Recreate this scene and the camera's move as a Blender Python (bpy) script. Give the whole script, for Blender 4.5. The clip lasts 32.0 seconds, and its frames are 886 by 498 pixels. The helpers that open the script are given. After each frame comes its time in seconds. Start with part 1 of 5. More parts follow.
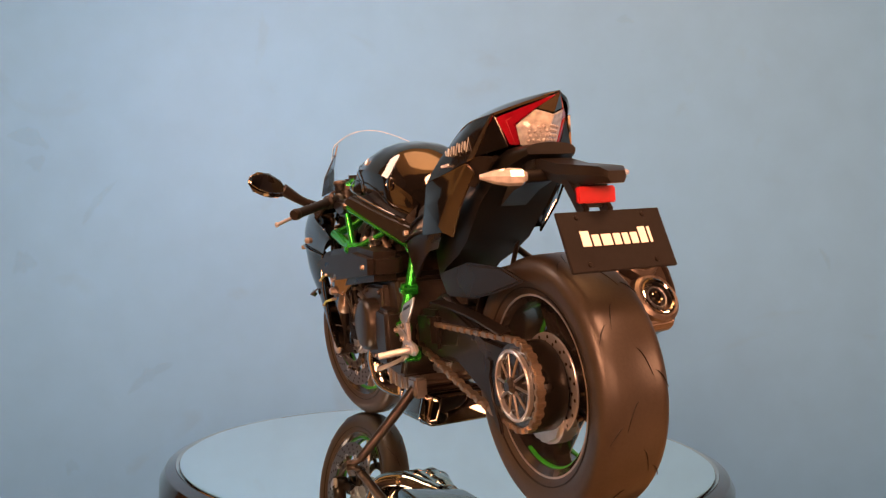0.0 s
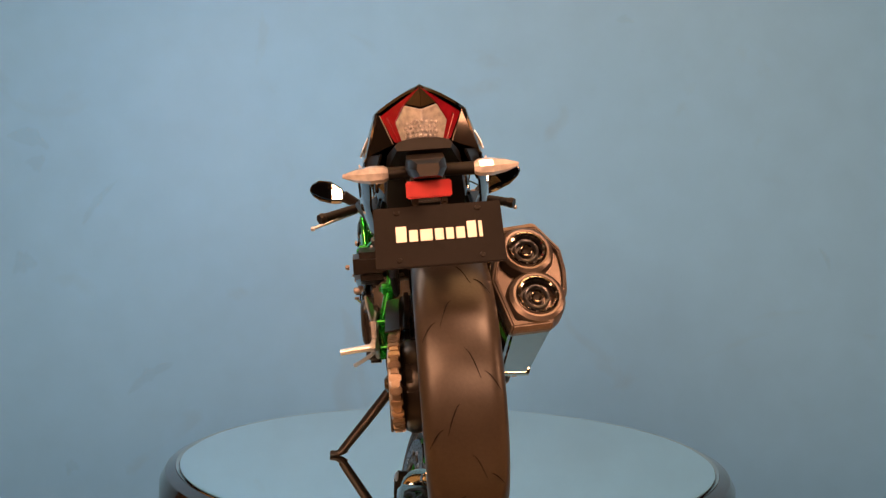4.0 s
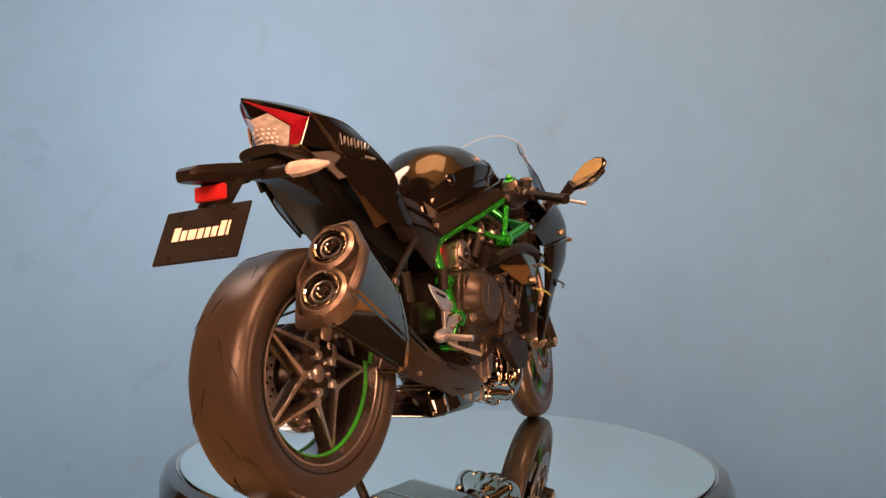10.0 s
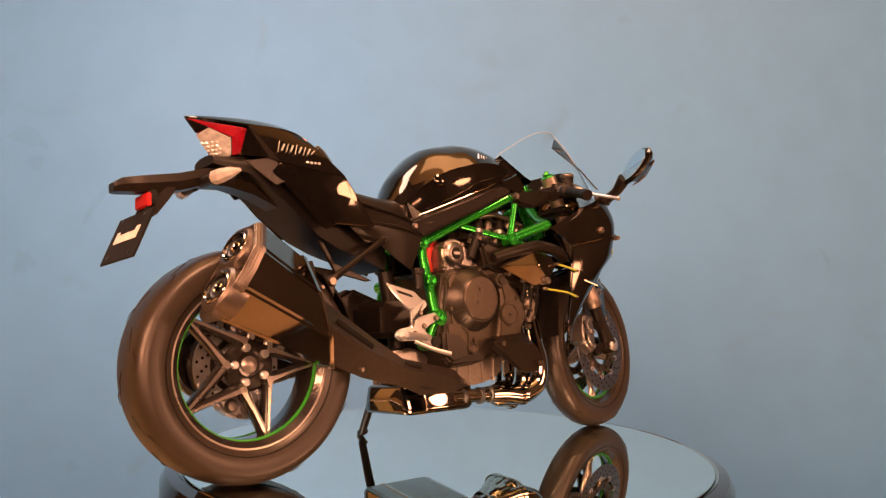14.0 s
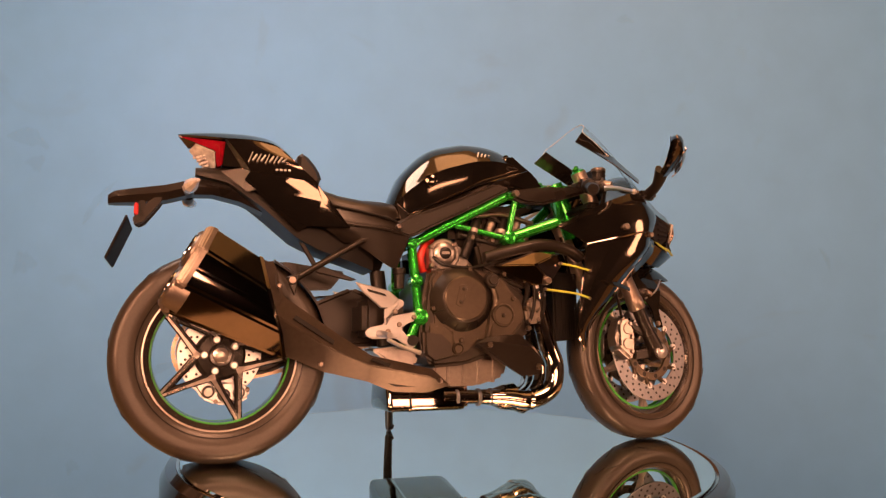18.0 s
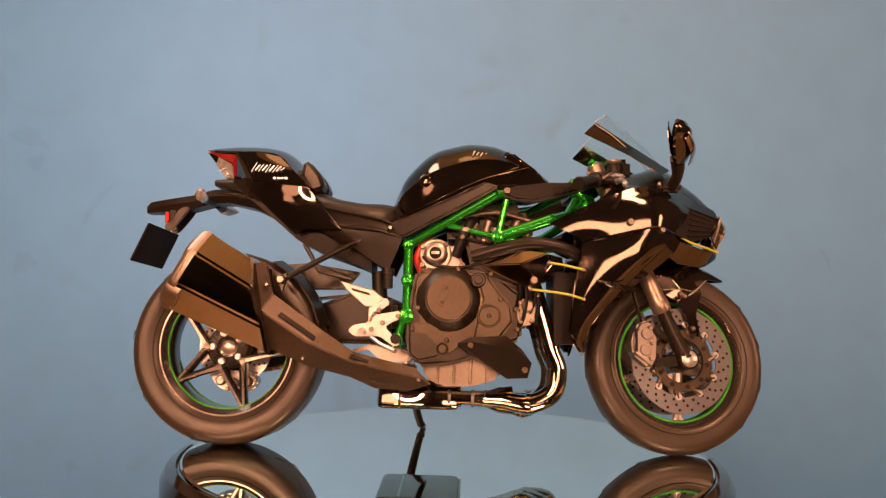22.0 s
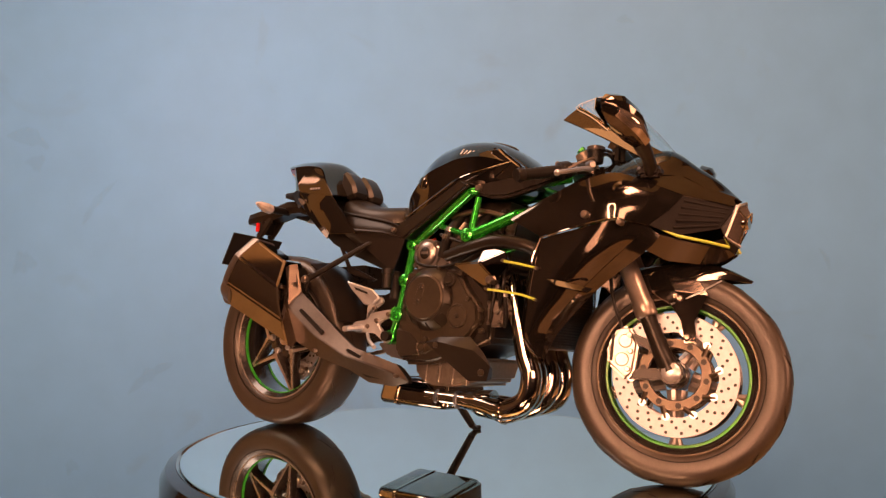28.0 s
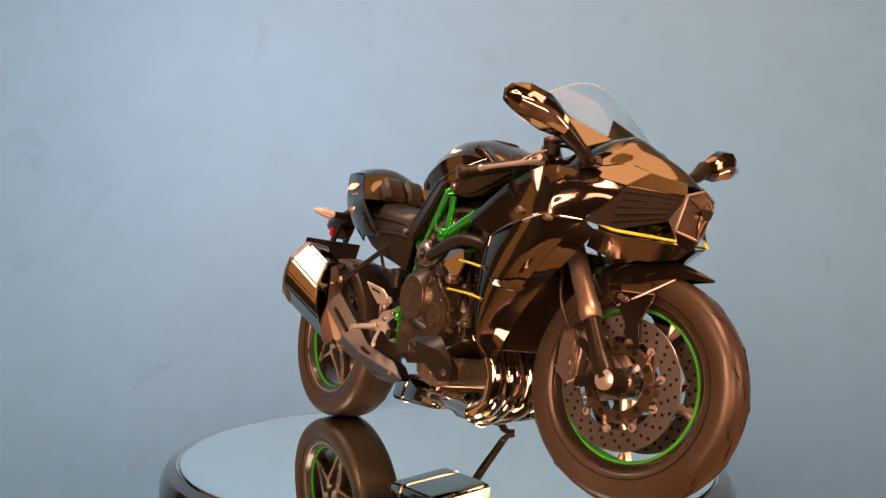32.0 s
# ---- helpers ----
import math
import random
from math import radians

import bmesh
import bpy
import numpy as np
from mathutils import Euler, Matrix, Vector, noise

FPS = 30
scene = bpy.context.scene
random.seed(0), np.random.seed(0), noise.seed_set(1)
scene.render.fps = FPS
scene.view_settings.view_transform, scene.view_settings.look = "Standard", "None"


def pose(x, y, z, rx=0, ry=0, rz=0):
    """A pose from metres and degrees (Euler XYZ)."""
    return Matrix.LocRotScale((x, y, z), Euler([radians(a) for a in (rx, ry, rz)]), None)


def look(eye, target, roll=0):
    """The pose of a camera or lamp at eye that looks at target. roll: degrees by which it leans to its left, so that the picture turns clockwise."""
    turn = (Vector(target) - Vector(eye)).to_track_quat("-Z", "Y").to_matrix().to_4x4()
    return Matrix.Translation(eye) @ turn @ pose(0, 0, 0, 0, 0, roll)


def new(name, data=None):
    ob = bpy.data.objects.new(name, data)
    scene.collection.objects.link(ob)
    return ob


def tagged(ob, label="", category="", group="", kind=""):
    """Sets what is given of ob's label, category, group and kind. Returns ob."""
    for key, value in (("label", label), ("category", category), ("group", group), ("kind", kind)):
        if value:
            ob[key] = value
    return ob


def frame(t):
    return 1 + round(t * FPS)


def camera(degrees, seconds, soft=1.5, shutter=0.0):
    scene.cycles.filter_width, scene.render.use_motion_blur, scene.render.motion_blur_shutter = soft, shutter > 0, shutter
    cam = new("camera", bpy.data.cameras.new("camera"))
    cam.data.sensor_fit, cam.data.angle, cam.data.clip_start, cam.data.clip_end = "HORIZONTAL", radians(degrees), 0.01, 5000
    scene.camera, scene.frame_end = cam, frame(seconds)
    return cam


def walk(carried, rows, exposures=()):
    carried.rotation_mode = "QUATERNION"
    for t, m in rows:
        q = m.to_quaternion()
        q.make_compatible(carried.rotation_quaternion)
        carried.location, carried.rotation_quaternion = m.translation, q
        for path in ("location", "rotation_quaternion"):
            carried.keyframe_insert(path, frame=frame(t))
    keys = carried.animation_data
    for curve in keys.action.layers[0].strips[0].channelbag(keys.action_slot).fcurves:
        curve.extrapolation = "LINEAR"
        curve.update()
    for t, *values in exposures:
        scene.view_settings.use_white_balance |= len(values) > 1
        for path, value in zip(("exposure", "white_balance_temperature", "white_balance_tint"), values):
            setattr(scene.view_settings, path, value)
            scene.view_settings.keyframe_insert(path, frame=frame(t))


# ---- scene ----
# A twelfth-scale motorcycle turns on a mirrored display disc before a blue wall.
# The motorcycle is modelled in full-size millimetres: x forward, y to its left, z up.
K = 1 / 12000
EYE = (0.0, -0.2112, 0.0459)
VIEW = look(EYE, (-0.0098, 0.7888, 0.0808), 1.09)
cam = camera(58.2, 32.0, soft=1.35)
walk(cam, [(0, VIEW), (32, VIEW)],
     [(0, 0.33, 6650, 15), (2, 0.06, 6750, 16), (3.5, 0.0, 6450, 9), (5.5, 0.0, 5500, -6), (6.5, 0.0, 5500, -6), (8.0, 0.12, 6000, 5), (9.5, 0.2, 6500, 13), (12, 0.26, 6850, 17), (14, 0.24, 6820, 16), (16, 0.14, 6780, 16), (20, 0.02, 6700, 16), (22, -0.02, 6720, 15), (23, -0.02, 6300, 11), (24, 0.0, 6200, 8), (25.2, 0.02, 6300, 10), (26.5, 0.04, 6650, 15), (28, 0.11, 6800, 18), (29, 0.10, 6850, 17), (30.5, 0.30, 6800, 15), (32, 0.34, 6700, 15)])

# ---- world and light ----
world = bpy.data.worlds.new("world")
scene.world = world
world.use_nodes = True
world.node_tree.nodes["Background"].inputs[0].default_value = (0.5, 0.42, 0.36, 1)
world.node_tree.nodes["Background"].inputs[1].default_value = 0.02


def area(name, eye, target, size, watts, color, shape="DISK", size_y=None):
    d = bpy.data.lights.new(name, "AREA")
    d.shape, d.size, d.energy, d.color = shape, size, watts, color
    if size_y:
        d.size_y = size_y
    ob = new(name, d)
    ob.matrix_world = look(eye, target)
    return ob


# warm lights before the turntable (a glowing ring lamp is built below), a broad panel at the ceiling, and added fills
WARM = (1.0, 0.46, 0.25)
area("warm_light", (0.21, -0.40, 0.57), (0, 0, 0.04), 0.22, 4.6, WARM)
area("warm_light", (0.18, -0.62, 0.13), (0, 0.02, 0.04), 0.34, 1.9, WARM, "RECTANGLE", 0.12)
# weak fill from the left, added to lift tyre and wall
area("warm_light", (-0.36, -0.52, 0.12), (0, 0, 0.04), 0.16, 0.35, WARM)
area("warm_light", (0.50, -0.20, 0.14), (0, 0, 0.04), 0.14, 0.8, WARM)
# unseen fill, added only to brighten the left of the wall
area("wall_fill", (-0.16, 0.02, 0.23), (-0.15, 0.30, -0.08), 0.14, 0.50, (1.0, 0.72, 0.57))
# unseen uplight, added so the ceiling glows gold in the black paint
area("ceiling_fill", (0.05, -0.12, 0.50), (0.05, -0.06, 0.80), 0.12, 1.2, (1.0, 0.54, 0.26))
area("ceiling_lamp", (0.0, -0.02, 0.77), (0.0, 0.0, 0.0), 0.50, 1.5, (1.0, 0.50, 0.22), "RECTANGLE", 0.34)


# ---- materials ----
def material(name, color, rough=0.5, metal=0.0, grain=0.15, scale=900.0, bump=0.0, coat=0.0, spread=0.12, large=60.0, emit=0.0, spec=0.5):
    """A procedural surface: colour varied at a fine and a coarse scale, roughness with it, and fine relief."""
    m = bpy.data.materials.new(name)
    m.use_nodes = True
    nt = m.node_tree
    b = nt.nodes["Principled BSDF"]
    tex = nt.nodes.new("ShaderNodeTexCoord")
    fine = nt.nodes.new("ShaderNodeTexNoise")
    fine.inputs["Scale"].default_value, fine.inputs["Detail"].default_value = scale, 4
    big = nt.nodes.new("ShaderNodeTexNoise")
    big.inputs["Scale"].default_value, big.inputs["Detail"].default_value = large, 3
    nt.links.new(tex.outputs["Object"], fine.inputs["Vector"])
    nt.links.new(tex.outputs["Object"], big.inputs["Vector"])
    mix = nt.nodes.new("ShaderNodeMath")
    mix.operation = "MULTIPLY_ADD"
    nt.links.new(fine.outputs["Fac"], mix.inputs[0])
    mix.inputs[1].default_value = 0.5
    half = nt.nodes.new("ShaderNodeMath")
    half.operation = "MULTIPLY"
    half.inputs[1].default_value = 0.5
    nt.links.new(big.outputs["Fac"], half.inputs[0])
    nt.links.new(half.outputs[0], mix.inputs[2])
    ramp = nt.nodes.new("ShaderNodeValToRGB")
    lo, hi = 1 - grain, 1 + grain
    ramp.color_ramp.elements[0].position, ramp.color_ramp.elements[1].position = 0.3, 0.7
    ramp.color_ramp.elements[0].color = (*[c * lo for c in color], 1)
    ramp.color_ramp.elements[1].color = (*[min(c * hi, 1) for c in color], 1)
    nt.links.new(mix.outputs[0], ramp.inputs["Fac"])
    nt.links.new(ramp.outputs["Color"], b.inputs["Base Color"])
    rr = nt.nodes.new("ShaderNodeMapRange")
    rr.inputs["From Min"].default_value, rr.inputs["From Max"].default_value = 0.3, 0.7
    rr.inputs["To Min"].default_value, rr.inputs["To Max"].default_value = rough * (1 - spread), min(1, rough * (1 + spread))
    nt.links.new(big.outputs["Fac"], rr.inputs["Value"])
    nt.links.new(rr.outputs[0], b.inputs["Roughness"])
    b.inputs["Metallic"].default_value = metal
    b.inputs["Specular IOR Level"].default_value = spec
    b.inputs["Coat Weight"].default_value = coat
    b.inputs["Coat Roughness"].default_value = 0.04
    if bump:
        bp = nt.nodes.new("ShaderNodeBump")
        bp.inputs["Strength"].default_value, bp.inputs["Distance"].default_value = bump, 0.0002
        nt.links.new(fine.outputs["Fac"], bp.inputs["Height"])
        nt.links.new(bp.outputs["Normal"], b.inputs["Normal"])
    if emit:
        b.inputs["Emission Color"].default_value = (*color, 1)
        b.inputs["Emission Strength"].default_value = emit
    return m


def glass(name, color, rough=0.03, ior=1.45):
    m = bpy.data.materials.new(name)
    m.use_nodes = True
    b = m.node_tree.nodes["Principled BSDF"]
    b.inputs["Base Color"].default_value = (*color, 1)
    b.inputs["Transmission Weight"].default_value = 1
    b.inputs["Roughness"].default_value, b.inputs["IOR"].default_value = rough, ior
    return m


GLOSS = material("black_mirror_paint", (0.108, 0.094, 0.083), 0.07, 0.95, 0.15, 2500, coat=0.2, spread=0.5)
SATIN = material("satin_black_plastic", (0.011, 0.009, 0.0075), 0.30, 0.0, 0.2, bump=0.02, spec=0.24)
MATTE = material("matte_black_plastic", (0.006, 0.0055, 0.005), 0.42, 0.0, 0.25, bump=0.05, spec=0.25)
SEAT = material("black_seat_leather", (0.012, 0.010, 0.008), 0.36, 0.0, 0.25, 2600, bump=0.2)
RUBBER = material("tyre_rubber", (0.030, 0.024, 0.0185), 0.35, 0.0, 0.25, 1800, bump=0.1)
BRONZE = material("satin_bronze_cover", (0.072, 0.059, 0.044), 0.35, 0.7, 0.18, bump=0.08)
GREEN = material("candy_green_paint", (0.02, 0.42, 0.035), 0.22, 0.75, 0.12, coat=0.8)
LIME = material("lime_yellow_paint", (0.40, 0.50, 0.07), 0.35, 0.0, 0.08)
STRIPE = material("green_rim_stripe", (0.028, 0.32, 0.022), 0.4, 0.0, 0.3)
ENGINE = material("bronze_black_engine_paint", (0.033, 0.028, 0.023), 0.34, 0.5, 0.2, bump=0.1)
CAST = material("cast_aluminium", (0.36, 0.34, 0.33), 0.34, 0.95, 0.15, bump=0.12)
SILVER = material("satin_silver", (0.54, 0.56, 0.59), 0.31, 0.80, 0.08)
STEEL = material("brushed_disc_steel", (0.19, 0.205, 0.235), 0.36, 0.95, 0.15)
CHROME = material("dark_chrome", (0.60, 0.54, 0.48), 0.08, 1.0, 0.08)
TITAN = material("polished_black_chrome", (0.34, 0.30, 0.27), 0.055, 1.0, 0.08)
SPOKE = material("polished_bronze_spoke", (0.52, 0.48, 0.46), 0.30, 0.85, 0.18)
RIM = material("black_wheel_paint", (0.03, 0.027, 0.025), 0.25, 0.3, 0.15, coat=0.5)
RED = material("red_reflector", (0.42, 0.004, 0.008), 0.55, 0.0, 0.1)
REDLENS = material("red_lens", (0.26, 0.004, 0.014), 0.24, 0.0, 0.45, 260, coat=0.15)
CLEAR = material("clear_lens", (0.66, 0.64, 0.64), 0.12, 0.25, 0.5, 420, coat=1.0)
HEADLAMP = material("headlamp_lens", (0.36, 0.30, 0.27), 0.07, 0.85, 0.6, 420, coat=1.0)
PLATE = material("flat_black_plate", (0.008, 0.007, 0.007), 0.75, 0.0, 0.2, bump=0.05, spec=0.2)
FORK = material("satin_bronze_fork_tube", (0.30, 0.255, 0.225), 0.36, 0.8, 0.1)
PRISMS = material("clear_prism_panel", (0.62, 0.64, 0.70), 0.08, 0.3, 0.6, 700, coat=1.0)
WHITE = material("white_print", (0.85, 0.83, 0.8), 0.5, 0.0, 0.03)
REDPAINT = material("red_rubber", (0.55, 0.03, 0.02), 0.35, 0.0, 0.15)
GOLD = material("brass_chain", (0.36, 0.29, 0.22), 0.30, 0.85, 0.25)
GLOW = material("warm_lamp_glow", (1.0, 0.46, 0.24), 0.5, 0.0, 0.0, emit=90.0)
SUMP = material("grey_sump_casting", (0.25, 0.225, 0.20), 0.35, 0.8, 0.18, bump=0.12)
# pale colour for the glint along the clear screen's edge
PEARL = material("pale_edge_glint", (0.70, 0.72, 0.70), 0.25, 0.0, 0.05)
SHIELD = material("satin_bronze_black_shield", (0.075, 0.060, 0.050), 0.34, 0.75, 0.18, bump=0.05)
BOLT = material("dull_steel_bolt", (0.20, 0.17, 0.15), 0.35, 0.9, 0.15)
DISC = material("greenish_mirror_glass", (0.80, 0.88, 0.85), 0.012, 1.0, 0.02)
MIRROR = material("mirror_glass", (0.86, 0.88, 0.87), 0.01, 1.0, 0.02)
for dull, level in ((SATIN, 0.24), (MATTE, 0.25), (PLATE, 0.2), (RUBBER, 0.48), (SEAT, 0.4)):
    dull.node_tree.nodes["Principled BSDF"].inputs["Specular IOR Level"].default_value = level
SCREEN = glass("clear_screen", (0.96, 0.97, 0.96), 0.02, 1.16)


# ---- mesh tools, in millimetres of the full-size machine ----
def catmull(pts, n):
    """n steps a span through the points."""
    p = [Vector(q) for q in pts]
    p = [2 * p[0] - p[1]] + p + [2 * p[-1] - p[-2]]
    out = []
    for i in range(1, len(p) - 2):
        a, b, c, d = p[i - 1:i + 3]
        for k in range(n):
            t = k / n
            out.append(0.5 * (2 * b + (c - a) * t + (2 * a - 5 * b + 4 * c - d) * t * t + (3 * b - a - 3 * c + d) * t ** 3))
    return out + [p[-2]]


def skin(rings, closed=True, caps=True):
    """Rings of equally many points joined into a skin."""
    bm = bmesh.new()
    vs = [[bm.verts.new(Vector(q) * K) for q in r] for r in rings]
    n = len(rings[0])
    for a, b in zip(vs, vs[1:]):
        for i in range(n if closed else n - 1):
            bm.faces.new((a[i], a[(i + 1) % n], b[(i + 1) % n], b[i]))
    if caps and closed:
        bm.faces.new(vs[0][::-1])
        bm.faces.new(vs[-1])
    bmesh.ops.recalc_face_normals(bm, faces=bm.faces)
    return bm


def lofted(rings, n):
    """More rings between, on smooth curves."""
    cols = [catmull([r[i] for r in rings], n) for i in range(len(rings[0]))]
    return [list(r) for r in zip(*cols)]


def prism(outline, y0, y1, bevel=3.0, seg=2):
    """An outline of (x, z) in the side view, as a slab from y0 to y1 with rounded edges."""
    bm = skin([[(x, y, z) for x, z in outline] for y in (y0, y1)])
    if bevel:
        bmesh.ops.bevel(bm, geom=bm.edges[:], offset=bevel * K, segments=seg, affect="EDGES", clamp_overlap=True)
    return bm


def box(a, b, bevel=3.0):
    (x0, y0, z0), (x1, y1, z1) = a, b
    return prism([(x0, z0), (x1, z0), (x1, z1), (x0, z1)], y0, y1, bevel)


def tube(path, r, seg=10, n=5, caps=True):
    """A pipe along a smooth path; r is one radius or one a point."""
    pts = catmull(path, n) if n > 1 else [Vector(p) for p in path]
    rs = [r] * len(pts) if not isinstance(r, (list, tuple)) else [r[min(int(i / n), len(r) - 1)] + (r[min(int(i / n) + 1, len(r) - 1)] - r[min(int(i / n), len(r) - 1)]) * (i % n) / n for i in range(len(pts))]
    rings, side = [], None
    for i, p in enumerate(pts):
        d = (pts[min(i + 1, len(pts) - 1)] - pts[max(i - 1, 0)]).normalized()
        if side is None:
            side = d.orthogonal().normalized()
        side = (side - d * side.dot(d)).normalized()
        up = d.cross(side)
        rings.append([p + (side * math.cos(2 * math.pi * k / seg) + up * math.sin(2 * math.pi * k / seg)) * rs[i] for k in range(seg)])
    return skin(rings, True, caps)


def rod(a, b, r, seg=12, r2=None):
    return tube([a, b], [r, r2 or r], seg, 1)


def lathe(profile, centre, seg=48, axis="y", arc=None, closed=False):
    """A profile of (radius, along) turned about an axis through centre."""
    rings = []
    whole = arc is None
    a0, a1 = (0, 360) if whole else arc
    steps = seg if whole else seg + 1
    for k in range(steps):
        a = radians(a0 + (a1 - a0) * k / seg)
        c, s = math.cos(a), math.sin(a)
        put = {"y": lambda r, h: (r * c, h, r * s), "z": lambda r, h: (r * c, r * s, h), "x": lambda r, h: (h, r * c, r * s)}[axis]
        rings.append([Vector(put(r, h)) + Vector(centre) for r, h in profile])
    if whole:
        rings.append(rings[0])
    bm = skin(rings, closed, not whole)
    if whole:
        bmesh.ops.remove_doubles(bm, verts=bm.verts[:], dist=0.01 * K)
        bmesh.ops.recalc_face_normals(bm, faces=bm.faces[:])
    return bm


def turned(profile, c, d, seg=32, closed=False):
    """A lathe whose axis points along d."""
    turn = Vector(d).normalized().to_track_quat("Z", "Y").to_matrix().to_4x4()
    return moved(lathe(profile, (0, 0, 0), seg, "z", closed=closed), Matrix.Translation(Vector(c) * K) @ turn)


def sheet(lines, nu=4, nv=4, thick=4.0):
    """A curved panel through lines of equally many points."""
    rows = [catmull(l, nu) for l in lines]
    cols = [catmull([r[i] for r in rows], nv) for i in range(len(rows[0]))]
    bm = bmesh.new()
    vs = [[bm.verts.new(p * K) for p in c] for c in cols]
    for a, b in zip(vs, vs[1:]):
        for i in range(len(a) - 1):
            if len({a[i].co.to_tuple(7), a[i + 1].co.to_tuple(7), b[i + 1].co.to_tuple(7), b[i].co.to_tuple(7)}) >= 3:
                bm.faces.new((a[i], a[i + 1], b[i + 1], b[i]))
    bmesh.ops.remove_doubles(bm, verts=bm.verts[:], dist=0.05 * K)
    bmesh.ops.recalc_face_normals(bm, faces=bm.faces[:])
    if thick:
        bmesh.ops.solidify(bm, geom=bm.faces[:], thickness=thick * K)
        bmesh.ops.recalc_face_normals(bm, faces=bm.faces[:])
    return bm


def facets(points, faces, thick=6.0, bevel=1.5):
    """A shell of flat facets with slightly softened creases."""
    bm = bmesh.new()
    vs = [bm.verts.new(Vector(q) * K) for q in points]
    for f in faces:
        bm.faces.new([vs[i] for i in f])
    bmesh.ops.recalc_face_normals(bm, faces=bm.faces[:])
    if thick:
        bmesh.ops.solidify(bm, geom=bm.faces[:], thickness=thick * K)
        bmesh.ops.recalc_face_normals(bm, faces=bm.faces[:])
    if bevel:
        bmesh.ops.bevel(bm, geom=bm.edges[:], offset=bevel * K, segments=2, affect="EDGES", clamp_overlap=True)
    return bm


def join(*bms):
    out = bmesh.new()
    for b in bms:
        me = bpy.data.meshes.new("join")
        b.to_mesh(me)
        b.free()
        out.from_mesh(me)
        bpy.data.meshes.remove(me)
    return out


def flip(bm):
    """The other side's copy."""
    out = bm.copy()
    for v in out.verts:
        v.co.y = -v.co.y
    bmesh.ops.reverse_faces(out, faces=out.faces[:])
    return out


def skewed(bm, k, x0=0.0):
    """Sides that run slightly out of line with the machine."""
    for v in bm.verts:
        v.co.y += k * (v.co.x - x0 * K)
    return bm


def moved(bm, m):
    bm.transform(m)
    return bm


def part(name, bm, mat, parent, label="", sharp=38):
    """One mesh object under a thing or a part."""
    me = bpy.data.meshes.new(name)
    bm.to_mesh(me)
    bm.free()
    me.materials.append(mat)
    me.shade_smooth()
    me.set_sharp_from_angle(angle=radians(sharp))
    ob = new(name, me)
    ob.parent = parent
    if label:
        tagged(ob, label)
    return ob


def side(pts, y):
    return [(x, y, z) for x, z in pts]


# ---- the room ----
def plain(name, bm, mat, label, category, parent=None):
    ob = part(name, bm, mat, parent)
    return tagged(ob, label, category, kind="structure")


def slab(x0, x1, y0, y1, z0, z1):
    return box((x0 / K, y0 / K, z0 / K), (x1 / K, y1 / K, z1 / K), 0)


WALL = material("blue_wall_paint", (0.115, 0.359, 0.785), 0.6, 0.0, 0.06, 40, bump=0.2, large=3.0)
nt = WALL.node_tree
scuff = nt.nodes.new("ShaderNodeTexNoise")
scuff.inputs["Scale"].default_value, scuff.inputs["Detail"].default_value, scuff.inputs["Distortion"].default_value = 11.0, 6.0, 1.6
mask = nt.nodes.new("ShaderNodeMapRange")
mask.inputs["From Min"].default_value, mask.inputs["From Max"].default_value = 0.62, 0.72
mask.inputs["To Min"].default_value, mask.inputs["To Max"].default_value = 0.0, 0.16
dull = nt.nodes.new("ShaderNodeMixRGB")
dull.inputs["Color2"].default_value = (0.10, 0.20, 0.36, 1)
nt.links.new(nt.nodes["Texture Coordinate"].outputs["Object"], scuff.inputs["Vector"])
nt.links.new(scuff.outputs["Fac"], mask.inputs["Value"])
nt.links.new(mask.outputs[0], dull.inputs["Fac"])
nt.links.new(nt.nodes["Color Ramp"].outputs["Color"], dull.inputs["Color1"])
nt.links.new(dull.outputs["Color"], nt.nodes["Principled BSDF"].inputs["Base Color"])
# TAN, UMBER and CREAM cover unseen surfaces added to shape the bike's reflections
TAN = material("ochre_reflector", (0.60, 0.47, 0.20), 0.7, 0.0, 0.1, 40, large=3.0)
UMBER = material("umber_reflection_side", (0.030, 0.024, 0.014), 0.7, 0.0, 0.1, 40, large=3.0)
CREAM = material("cream_reflector", (0.72, 0.56, 0.27), 0.7, 0.0, 0.08, 40, large=3.0)
SLATE = material("dark_grey_wall_paint", (0.030, 0.027, 0.035), 0.7, 0.0, 0.1, 40, large=3.0)
WOOD = material("brown_table_wood", (0.12, 0.08, 0.035), 0.35, 0.0, 0.3, 60, large=8.0)
OAK = material("pale_oak_tabletop", (0.30, 0.22, 0.10), 0.4, 0.0, 0.25, 60, large=8.0)
north = plain("wall_north", slab(-0.60, 0.60, 0.30, 0.40, -0.8, 0.80), WALL, "pale blue painted wall with faint scuffs", "wall")
